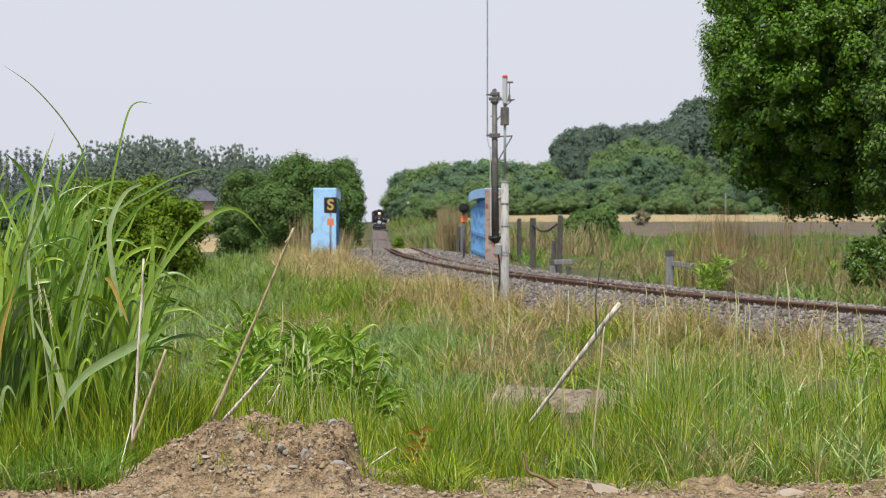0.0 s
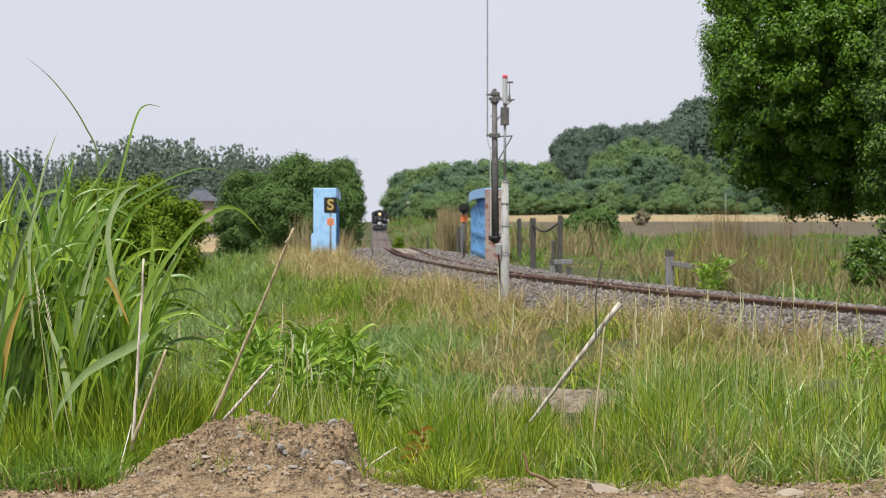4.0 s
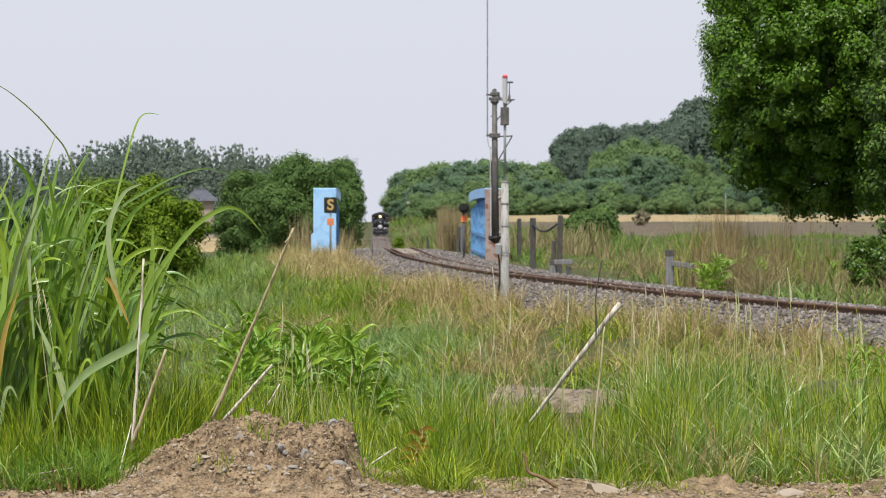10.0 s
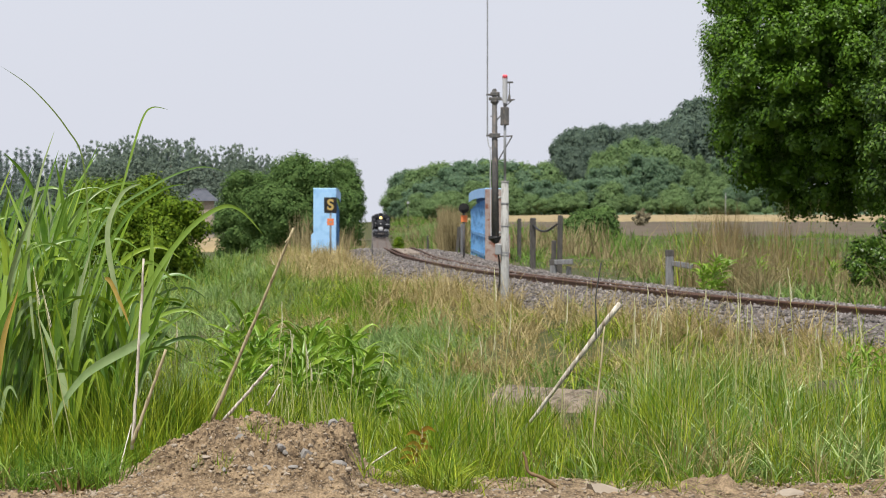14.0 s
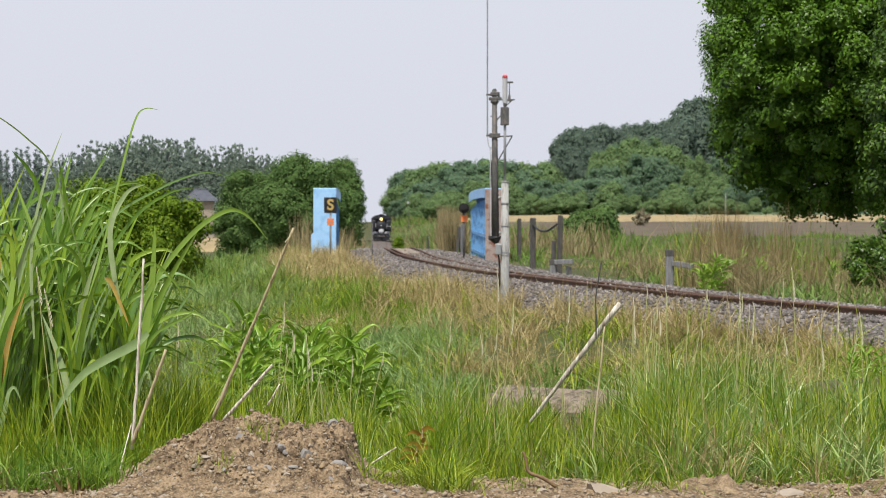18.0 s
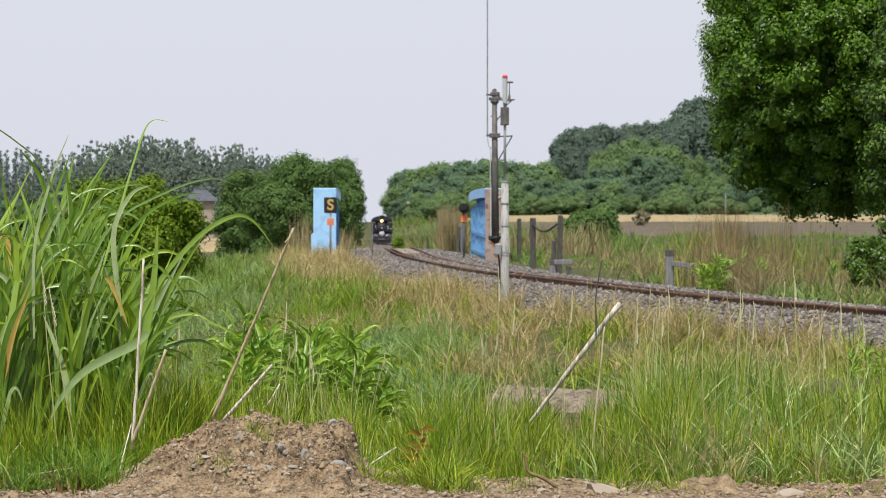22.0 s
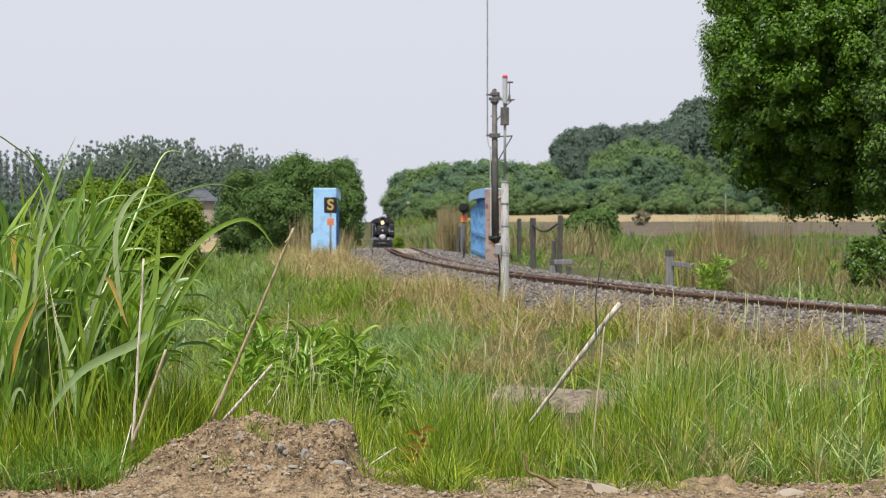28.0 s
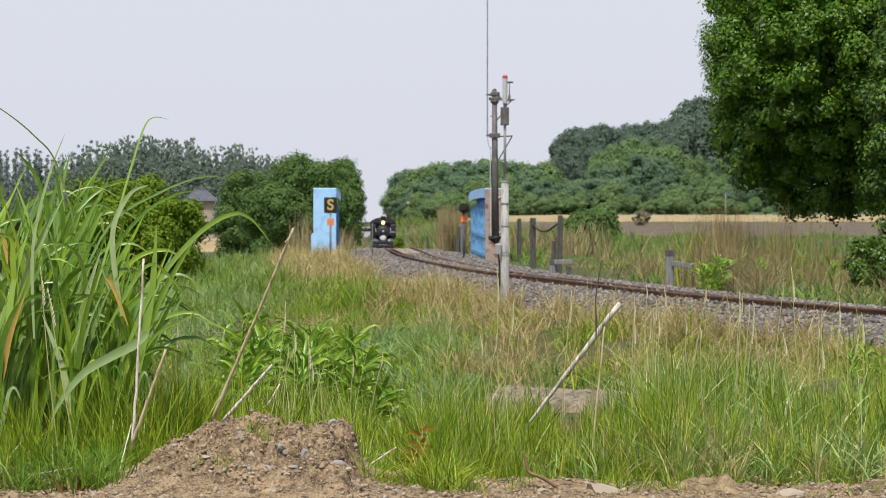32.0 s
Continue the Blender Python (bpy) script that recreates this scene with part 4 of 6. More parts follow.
# far woods: a few kinds, repeated
FAR = []
for k in range(6):
    rx, rz = (3.2, 4.4, 3.8, 2.8, 4.8, 3.6)[k], (4.6, 3.8, 4.2, 4.9, 4.4, 3.6)[k]
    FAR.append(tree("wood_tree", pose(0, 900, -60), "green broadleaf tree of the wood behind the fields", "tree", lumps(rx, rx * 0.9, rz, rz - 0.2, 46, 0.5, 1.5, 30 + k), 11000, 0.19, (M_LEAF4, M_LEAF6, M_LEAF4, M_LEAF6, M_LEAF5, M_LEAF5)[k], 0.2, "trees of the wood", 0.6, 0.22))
PINES = []
for k in range(3):
    bl = [(0.2 * math.sin(3 * i + k), 0.2 * math.cos(5 * i), 3 + i * 0.72, 2.1 * (1 - i / 19.5) * (0.85 + 0.25 * math.sin(i * 2.3 + k)) + 0.28) for i in range(19)]
    PINES.append(tree("conifer", pose(0, 900, -60), "tall conifer of the far wood, leaf colour paled by haze", "tree", bl, 3600, 0.21, M_HAZECONIFER, 0.2, "conifers of the far wood", 0.3, 0.2))
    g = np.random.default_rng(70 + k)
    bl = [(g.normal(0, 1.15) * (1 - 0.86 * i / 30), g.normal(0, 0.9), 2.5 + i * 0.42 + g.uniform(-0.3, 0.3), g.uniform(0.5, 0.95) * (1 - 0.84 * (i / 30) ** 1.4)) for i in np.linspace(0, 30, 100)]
    PINES.append(tree("feathery_tree", pose(0, 900, -60), "feathery tree of the far wood, leaf colour paled by haze", "tree", bl, 6500, 0.25, M_HAZEFEATHER, 0.16, "pale trees of the far wood", 0.5, 0.15))


WOODS = np.random.default_rng(77)


def crown_top(kind):
    return max(v.co.z for o in kind.children for v in o.data.vertices)


TOPS = {k: crown_top(k) for k in FAR + PINES}


def wood_row(kinds, y, bearings, heights, drop=0.0, rough=7.0, wide=(0.95, 1.35), deep=8.0):
    """A row of trees at about y metres. bearings: first, last, step; heights: the skyline that the tops follow, drop below it."""
    px = bearings[0]
    while px < bearings[1]:
        b, yy = px + WOODS.uniform(-0.4, 0.4) * bearings[2], y + WOODS.uniform(-deep, deep)
        x = (b - 784) * yy / 5246
        g = float(ground_z(x, yy)) - 0.3
        top = 1.1 + (360 - float(np.interp(b, *heights)) - drop - WOODS.uniform(-0.4, 1.0) * rough) * yy / 5246
        kind = kinds[WOODS.integers(len(kinds))]
        s = max(top - g, 1.5) / TOPS[kind]
        w = s * WOODS.uniform(*wide)
        copy_thing(kind, pose(x, yy, g, 0, 0, WOODS.uniform(0, 360)) @ Matrix.Diagonal((w, w, s, 1)))
        px += bearings[2]


# the wood beside the line, then the hill with its dark old trees above young green ones
LINE_SKY = ([640, 680, 698, 734, 777, 857, 922, 1000], [345, 322, 303, 297, 289, 283, 290, 292])
HILL_SKY = ([960, 975, 995, 1030, 1061, 1105, 1155, 1181, 1188, 1213, 1240, 1420], [262, 244, 231, 227, 225, 219, 216, 212, 202, 188, 172, 150])
MID_SKY = ([960, 1030, 1070, 1110, 1150, 1190, 1230, 1300, 1420], [292, 288, 262, 248, 240, 258, 275, 285, 300])
LOW_SKY = ([640, 690, 720, 800, 960, 1060, 1200, 1420], [372, 352, 338, 322, 318, 310, 316, 325])
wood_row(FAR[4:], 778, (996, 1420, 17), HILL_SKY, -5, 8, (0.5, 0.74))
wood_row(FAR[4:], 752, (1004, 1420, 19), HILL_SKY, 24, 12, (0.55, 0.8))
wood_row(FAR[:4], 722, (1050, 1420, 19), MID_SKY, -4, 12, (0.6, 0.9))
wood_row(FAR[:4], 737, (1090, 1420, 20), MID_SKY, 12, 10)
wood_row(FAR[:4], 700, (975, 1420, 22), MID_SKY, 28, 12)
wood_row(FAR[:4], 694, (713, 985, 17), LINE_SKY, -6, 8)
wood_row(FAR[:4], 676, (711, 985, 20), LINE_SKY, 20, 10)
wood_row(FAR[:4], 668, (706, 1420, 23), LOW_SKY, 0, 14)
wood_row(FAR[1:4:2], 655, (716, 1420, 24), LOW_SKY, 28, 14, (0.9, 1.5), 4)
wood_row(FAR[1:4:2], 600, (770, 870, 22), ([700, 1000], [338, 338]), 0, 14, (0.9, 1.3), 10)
# left: mixed wood with haze in its leaf colours, dark conifers and pale feathery tops
PINE_SKY = ([-60, 0, 25, 50, 83, 110], [270, 262, 264, 256, 270, 290])
MIX_SKY = ([90, 115, 155, 190, 220, 235, 250, 264, 293, 329, 351, 373, 409, 430, 475, 518, 640], [282, 268, 254, 248, 240, 231, 241, 229, 246, 249, 243, 260, 256, 257, 272, 284, 300])
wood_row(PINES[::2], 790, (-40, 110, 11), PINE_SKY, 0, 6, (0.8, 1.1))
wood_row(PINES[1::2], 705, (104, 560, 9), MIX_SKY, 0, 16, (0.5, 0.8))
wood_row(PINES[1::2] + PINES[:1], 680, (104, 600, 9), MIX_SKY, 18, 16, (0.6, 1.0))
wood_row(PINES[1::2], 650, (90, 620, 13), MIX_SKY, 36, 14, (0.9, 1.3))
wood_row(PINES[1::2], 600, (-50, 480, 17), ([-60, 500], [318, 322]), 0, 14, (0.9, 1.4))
wood_row(FAR, 470, (-30, 310, 36), ([-60, 500], [348, 350]), 0, 8)
copy_thing(FAR[2], on(-12.812, 300, 40, 0.9, 0.3))
for t in FAR + PINES:
    x = -95 - 6 * (FAR + PINES).index(t)
    t.matrix_basis = on(x, 690, 0, 1.0, 0.3)


def undergrowth():
    """Low leafy growth that covers the hillside under the trees."""
    n = 22000
    p = np.column_stack([RNG.uniform(14, 95, n), RNG.uniform(652, 790, n)])
    c = np.column_stack([p, ground_z(p[:, 0], p[:, 1]) + RNG.uniform(0, 1.2, n)])
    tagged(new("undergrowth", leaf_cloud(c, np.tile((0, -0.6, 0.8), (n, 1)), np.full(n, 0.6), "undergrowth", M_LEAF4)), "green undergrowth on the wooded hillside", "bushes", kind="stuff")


undergrowth()


# ---- thin posts ----
def thin_post(name, x, y, top, r, label, category, material, head=0.0, head_material=None):
    g = float(ground_z(x, y))
    ob = empty(name, (x, y, g), label, category)
    part("shaft", tubed([(0, 0, -0.3), (0, 0, top - g)], [r, r * 0.8], 8), material, ob, shade=True)
    if head:
        part("head", tubed([(0, -head * 0.6, top - g), (0, head * 0.4, top - g)], head, 14), head_material, ob)
    return ob


thin_post("signal_wire_post", -1.98, 83, 0.55, 0.018, "thin dark post on the ballast shoulder", "post", M_DARKPOLE)
thin_post("street_lamp", -5.08, 430, 1.18, 0.035, "thin grey lamp post at the far crossing", "street lamp", M_DARKPOLE, 0.2, M_WHITE)
thin_post("utility_pole", 61.0, 640, 3.4, 0.10, "pale utility pole at the foot of the wooded hill", "utility pole", M_CONCRETE)


# ---- houses beyond the ditch ----
def house(x, y, turn, w, d, h, label):
    g = float(ground_z(x, y))
    ob = empty("house", pose(x, y, g, 0, 0, turn), label, "house", "village houses")
    wall = part("wall", boxed(-w / 2, w / 2, -d / 2, d / 2, -0.3, h), M_WALL, ob, "cream wall")
    bm = bmesh.new()
    e, r = 0.6, h + 0.32 * d
    vs = [bm.verts.new(v) for v in ((-w / 2 - e, -d / 2 - e, h - 0.1), (w / 2 + e, -d / 2 - e, h - 0.1), (w / 2 + e, d / 2 + e, h - 0.1), (-w / 2 - e, d / 2 + e, h - 0.1), (-w / 2 + 0.8, 0, r), (w / 2 - 0.8, 0, r))]
    for q in ((0, 1, 5, 4), (1, 2, 5), (2, 3, 4, 5), (3, 0, 4), (3, 2, 1, 0)):
        bm.faces.new([vs[k] for k in q])
    roof = part("roof", bm, M_ROOF, ob, "grey tiled hipped roof")
    part("ridge", tubed([(-w / 2 + 0.8, 0, r), (w / 2 - 0.8, 0, r)], 0.14, 8), M_ROOF, roof)
    for k in range(3):
        x0 = -w / 2 + 0.8 + k * (w - 1.2) / 3
        wi = part("window", boxed(x0, x0 + 1.4, -d / 2 - 0.04, -d / 2 + 0.02, 0.9, 2.1), M_GALV, ob, "window with dark panes")
        part("pane", boxed(x0 + 0.06, x0 + 0.67, -d / 2 - 0.05, -d / 2 - 0.042, 0.96, 2.04), M_GLASS, wi)
        part("pane", boxed(x0 + 0.73, x0 + 1.34, -d / 2 - 0.05, -d / 2 - 0.042, 0.96, 2.04), M_GLASS, wi)
    return ob


house(-36.0, 440, 12, 3.4, 5, 5.9, "cream house with a grey tiled roof among trees")


# ---- grass ----
def stuff(name, v, f, material, label, category):
    return tagged(new(name, mesh_np(name, v, f, material)), label, category, kind="stuff")


def patch(name, n, xy, h, w, material, label, category="grass", lean=0.18, bend=0.35, segs=3, clump=0.0, zone=None):
    """n blades at the places that xy(n) gives; zone (sign, level) keeps them to one side of a patchy growth."""
    p = xy(n)
    n = len(p)
    if clump:
        g = p[RNG.integers(0, n, n // 14)]
        p = g[RNG.integers(0, len(g), n)] + RNG.normal(0, clump, (n, 2))
    d = away(p[:, 0], p[:, 1])
    clear = np.where(p[:, 1] > 110, 1.7, np.where(p[:, 1] > 58, 2.15, 2.8))
    p = p[((d > clear) | (d < -clear)) & ~((d < 5.5) & (d > 0) & (p[:, 1] < 105) & (material is M_GRASS2))]
    k = 60 / p[:, 1].mean()
    if zone:
        p = p[zone[0] * fbm(p[:, 0] * 0.9 * k, p[:, 1] * 0.22 * k, 3, 21) > zone[1]]
    n = len(p)
    b = np.column_stack([p, ground_z(p[:, 0], p[:, 1]) - 0.02])
    hh = RNG.uniform(h[0], h[1], n) * (0.3 + 1.3 * np.clip(0.48 + 1.2 * fbm(p[:, 0] * 1.1 * k, p[:, 1] * 0.5 * k, 2, 5), 0, 1))
    # low growth before the stone slab
    hh *= np.where((p[:, 1] > 11.3) & (p[:, 1] < 15.2) & (p[:, 0] > 0.2) & (p[:, 0] < 0.8), 0.62, 1.0)
    # mown verge beyond the posts, and trodden ground round the marker
    side = away(p[:, 0], p[:, 1])
    bear = p[:, 0] / p[:, 1]
    hh *= np.where((side < -2.9) & (p[:, 1] < 120) & (bear > 0.034) & (bear < 0.063), 0.45, 1.0)
    hh *= np.where((side < -2.9) & (p[:, 1] < 61) & (bear > 0.071) & (bear < 0.086), 0.25, 1.0)
    v, f = blades(b, hh, RNG.uniform(w[0], w[1], n), RNG.normal(0.06, lean, n), RNG.uniform(0, bend, n), segs)
    return stuff(name, v, f, material, label, category)


def view_band(y0, y1, px0, px1, power=1.0):
    """Random places between two distances and two bearings (in units of the picture's width at 5246 to 1)."""
    def xy(n):
        y = (RNG.uniform(0, 1, n) ** power) * (y1 - y0) + y0
        return np.column_stack([(RNG.uniform(px0, px1, n) - 784) * y / 5246, y])
    return xy


def line_band(y0, y1, d0, d1):
    """Random places beside the line, d0 to d1 metres from its middle."""
    def xy(n):
        p, s = along(y0, y1, 0.1)
        w = 1 / p[:, 1]
        j = RNG.choice(len(p), n, p=w / w.sum())
        q = p[j] + s[j] * RNG.uniform(d0, d1, n)[:, None]
        return q[:, :2]
    return xy


patch("near_grass", 30000, view_band(10.75, 14.0, -60, 1640), (0.06, 0.18), (0.003, 0.0065), M_GRASS, "fresh green meadow grass beyond the bare earth", lean=0.15, bend=0.6, segs=3, clump=0.05)
MOVING_GRASS = []
for k in range(9):
    p0, p1 = 1090 + k * 62, 1090 + (k + 1) * 62
    MOVING_GRASS.append(patch("tall_grass", 700, view_band(11.2, 15, p0, p1), (0.10, 0.27), (0.003, 0.0085), M_GRASS, "tall green grass in thick tufts", lean=0.10, bend=0.4, segs=5, clump=0.07))
    MOVING_GRASS.append(patch("wide_grass", 430, view_band(11.2, 15, p0, p1), (0.10, 0.28), (0.007, 0.014), M_WIDE, "wide pale-backed grass leaves", lean=0.18, bend=1.1, segs=6, clump=0.06))
    MOVING_GRASS.append(patch("pale_stems", 13, view_band(11.4, 15, p0, p1), (0.20, 0.40), (0.003, 0.005), M_PALESTEM, "thin pale flowering grass stems", lean=0.09, bend=0.2, segs=5))
MOVING_GRASS.append(patch("pale_stems", 150, view_band(11.0, 13.5, 440, 720), (0.20, 0.40), (0.003, 0.005), M_PALESTEM, "thin pale flowering grass stems", lean=0.10, bend=0.25, segs=5))
MOVING_GRASS.append(patch("pale_stems", 170, view_band(11.0, 14.5, 700, 1090), (0.16, 0.40), (0.003, 0.005), M_PALESTEM, "thin pale flowering grass stems", lean=0.12, bend=0.3, segs=5))
patch("broad_grass", 1700, view_band(11.2, 14.5, 820, 1640), (0.10, 0.26), (0.006, 0.012), M_GRASSDEEP, "broad deep green grass leaves in dense tufts", lean=0.14, bend=0.6, segs=6, clump=0.10)
patch("broad_grass", 800, view_band(11.2, 14.0, 300, 820), (0.10, 0.26), (0.005, 0.010), M_GRASSDEEP, "broad deep green grass leaves in dense tufts", lean=0.15, bend=0.6, segs=6, clump=0.1)
patch("left_bank_grass", 9000, view_band(26, 66, 250, 560), (0.15, 0.36), (0.012, 0.024), M_HERB, "pale soft green growth on the foot of the bank", lean=0.35, bend=1.4, clump=0.25)
patch("reed_front_grass", 2600, view_band(10.05, 10.85, -60, 225), (0.05, 0.16), (0.004, 0.010), M_GRASSDEEP, "short grass before the foot of the reeds", lean=0.35, bend=1.3, segs=4, clump=0.05)
patch("leaf_litter", 1300, view_band(10.05, 10.6, -60, 235), (0.03, 0.08), (0.010, 0.022), M_LITTER, "brown dead leaves before the reeds", "leaves", lean=0.5, bend=1.8, segs=3, clump=0.05)
patch("arching_grass", 3600, view_band(10.85, 12.6, 1040, 1640), (0.07, 0.19), (0.006, 0.012), M_WIDE, "short arching pale-backed grass leaves", lean=0.22, bend=1.7, segs=5, clump=0.09)
patch("arching_grass", 1500, view_band(10.85, 12.2, 640, 1060), (0.06, 0.15), (0.004, 0.009), M_WIDE, "short arching pale-backed grass leaves", lean=0.2, bend=1.5, segs=5, clump=0.08)
patch("strip_grass", 1500, view_band(10.2, 10.78, 640, 1640), (0.03, 0.11), (0.003, 0.007), M_GRASS, "sparse short grass tufts on the bare earth", lean=0.35, bend=1.4, segs=4, clump=0.028)
patch("mound_side_grass", 2200, view_band(10.1, 10.8, 655, 860), (0.05, 0.16), (0.004, 0.008), M_GRASS, "green grass beside the earth heap", lean=0.3, bend=1.3, segs=4, clump=0.05)
patch("withered_edge", 1500, view_band(10.8, 11.7, 1080, 1600), (0.06, 0.17), (0.004, 0.008), M_DRY, "withered yellow grass at the edge of the earth", lean=0.3, bend=1.7, segs=5, clump=0.06)
patch("shoulder_herbs", 7000, line_band(58, 100, 4.6, 8.5), (0.12, 0.34), (0.02, 0.04), M_HERB, "pale soft green herbs on the shoulder of the bank", lean=0.35, bend=1.2, clump=0.3, zone=(1, -0.1))
patch("left_slope_grass", 9000, line_band(54, 95, 4.2, 9), (0.15, 0.4), (0.012, 0.024), M_GRASS2B, "green grass on the left slope of the embankment", lean=0.3, bend=1.3, clump=0.3)
patch("bank_shoulder_grass", 9000, line_band(38, 84, 2.0, 3.3), (0.18, 0.50), (0.008, 0.018), M_DRY, "shaggy dry grass hanging over the ballast shoulder", lean=0.3, bend=1.6, segs=4, clump=0.25)
patch("bank_crest_grass", 2500, line_band(76, 92, 2.6, 4.2), (0.25, 0.55), (0.010, 0.022), M_DRY, "dry grass on the crest before the bridge", lean=0.3, bend=1.4, segs=4, clump=0.3)
patch("verge_shoots", 700, line_band(46, 80, -9, -3.2), (0.3, 0.8), (0.014, 0.03), M_VIVID, "vivid green leafy growth beyond the track", lean=0.25, bend=1.2, segs=4, clump=0.3, zone=(-1, 0.05))
patch("pale_herbs", 13000, view_band(20, 48, 590, 830), (0.14, 0.32), (0.018, 0.034), M_HERB, "soft pale bluish green herbs in the ditch", lean=0.35, bend=1.2, clump=0.14)
patch("bright_bank_patch", 6000, view_band(40, 57, 560, 735), (0.2, 0.45), (0.012, 0.022), M_VIVID, "vivid green grass patch on the bank", lean=0.25, bend=0.6, clump=0.25)
patch("brown_reeds", 2600, view_band(58, 80, 1250, 1470), (0.7, 1.3), (0.014, 0.028), M_BROWNREED, "tall brown dead reeds before the field", "reeds", lean=0.08, bend=0.2, segs=4, clump=0.4)
patch("green_reeds", 420, view_band(58, 82, 1190, 1568), (0.5, 1.2), (0.02, 0.04), M_GRASS, "green reeds among the dead ones", "reeds", lean=0.12, bend=0.35, segs=4, clump=0.35)
patch("tuft_grass", 4600, view_band(10.9, 12.6, 640, 1180), (0.12, 0.28), (0.003, 0.007), M_GRASS, "scattered taller green grass tufts", lean=0.13, bend=0.6, segs=5, clump=0.08)
patch("edge_grass", 9000, view_band(10.7, 11.5, -60, 1640), (0.04, 0.12), (0.0025, 0.005), M_VIVID, "short grass at the edge of the bare earth", lean=0.2, bend=0.8, clump=0.04)
patch("reed_foot_grass", 5200, view_band(10.8, 12.4, -60, 460), (0.12, 0.34), (0.003, 0.009), M_GRASS, "green grass round the foot of the reeds", lean=0.15, bend=0.5, segs=4, clump=0.06)
patch("brown_stubble", 1100, view_band(10.75, 11.9, 820, 1640), (0.04, 0.16), (0.003, 0.006), M_BROWNREED, "low brown dead stalks at the edge of the earth", lean=0.3, bend=0.6, clump=0.05)
patch("white_straws", 80, view_band(10.9, 13.5, 560, 1640), (0.08, 0.24), (0.002, 0.004), M_SEED, "bleached single straws in the grass", lean=0.35, bend=0.5, segs=4)
patch("dead_grass", 2400, view_band(10.9, 14.5, 640, 1640), (0.06, 0.20), (0.003, 0.006), M_DRY, "withered tan grass between the green tufts", lean=0.3, bend=0.8, segs=4, clump=0.1)
patch("dry_stalks", 700, view_band(11.0, 16, 840, 1640), (0.10, 0.36), (0.003, 0.006), M_DRY, "thin dry straw-coloured grass stalks", lean=0.25, bend=0.5, segs=4)
patch("ditch_grass", 26000, view_band(16.5, 46, 100, 1250), (0.14, 0.32), (0.010, 0.024), M_GRASS2, "soft pale green growth in the ditch", lean=0.3, bend=1.5, clump=0.2)
patch("bank_grass", 26000, line_band(34, 100, 4.8, 12), (0.12, 0.30), (0.014, 0.03), M_GRASS, "green grass on the side of the embankment", lean=0.3, bend=1.6, clump=0.28, zone=(-1, -0.22))
patch("dry_bank_grass", 22000, line_band(33, 56, 2.7, 6.4), (0.14, 0.52), (0.008, 0.018), M_DRY, "tan and yellow dry grass along the ballast", lean=0.3, bend=1.7, clump=0.22, zone=(1, -0.14))
patch("dry_crest_grass", 13000, line_band(54, 100, 2.7, 4.3), (0.14, 0.52), (0.008, 0.018), M_DRY, "tan and yellow dry grass along the ballast", lean=0.3, bend=1.7, clump=0.22, zone=(1, -0.14))
patch("bridge_foot_grass", 1800, view_band(84, 91, 530, 640), (0.2, 0.5), (0.015, 0.028), M_DRY, "tufts of dry grass at the bridge foot", lean=0.2, bend=0.5, clump=0.2)
patch("ballast_edge_tufts", 6500, line_band(50, 102, 2.1, 3.5), (0.12, 0.45), (0.014, 0.026), M_DRY, "yellow grass creeping over the ballast edge", lean=0.3, bend=1.5, clump=0.25)
patch("ballast_edge_grass", 5000, line_band(33, 100, 2.85, 3.6), (0.05, 0.18), (0.012, 0.02), M_DRY, "low dry grass at the foot of the ballast", lean=0.3, bend=0.8, clump=0.2)
patch("bank_green_mix", 12000, line_band(33, 75, 3.4, 6.0), (0.15, 0.45), (0.010, 0.020), M_GRASS, "green grass growing through the dry bank grass", lean=0.3, bend=1.5, clump=0.35, zone=(-1, -0.02))
patch("bank_tufts", 9000, line_band(34, 90, 2.9, 8), (0.15, 0.5), (0.012, 0.024), M_GRASS, "bright green tufts in the dry grass of the bank", bend=1.4, clump=0.3, zone=(-1, 0.0))
patch("field_grass", 20000, line_band(46, 130, -18, -3.0), (0.12, 0.4), (0.02, 0.04), M_GRASS2, "green verge grass beyond the track", lean=0.25, bend=1.2, clump=0.4)
patch("field_straw", 6000, line_band(48, 130, -22, -3.4), (0.2, 0.6), (0.015, 0.03), M_STRAW, "dry straw among the verge grass", lean=0.2, bend=1.0, clump=0.5)
patch("tall_dry_grass", 13000, line_band(46, 88, -11, -3.4), (0.35, 0.85), (0.010, 0.022), M_STRAW, "tall straw-coloured dead grass", lean=0.14, bend=0.9, segs=4, clump=0.35, zone=(1, -0.22))
patch("tangled_straw", 3000, view_band(50, 66, 1260, 1360), (0.4, 0.9), (0.010, 0.02), M_STRAW, "pale tangled dead grass beyond the track", lean=0.2, bend=1.3, segs=5, clump=0.22)
patch("low_shrub_leaves", 5200, view_band(52, 70, 1290, 1500), (0.08, 0.24), (0.02, 0.045), M_HERB, "pale green leafy growth among dead reeds", "undergrowth", lean=0.35, bend=1.2, clump=0.3, zone=(1, 0.0))
patch("tall_green_grass", 8000, line_band(46, 90, -11, -3.6), (0.22, 0.62), (0.014, 0.03), M_GRASS, "tall green shoots among dead grass", lean=0.14, bend=0.9, segs=4, clump=0.3, zone=(-1, -0.10))
patch("verge_grass", 9000, view_band(110, 230, 860, 1600), (0.15, 0.45), (0.05, 0.09), M_GRASS2, "distant green verge before the ploughed field", lean=0.25, bend=0.6, clump=0.9)
patch("left_far_grass", 9000, view_band(60, 200, -20, 700), (0.2, 0.5), (0.03, 0.06), M_GRASS2, "green meadow below the embankment", bend=0.6)
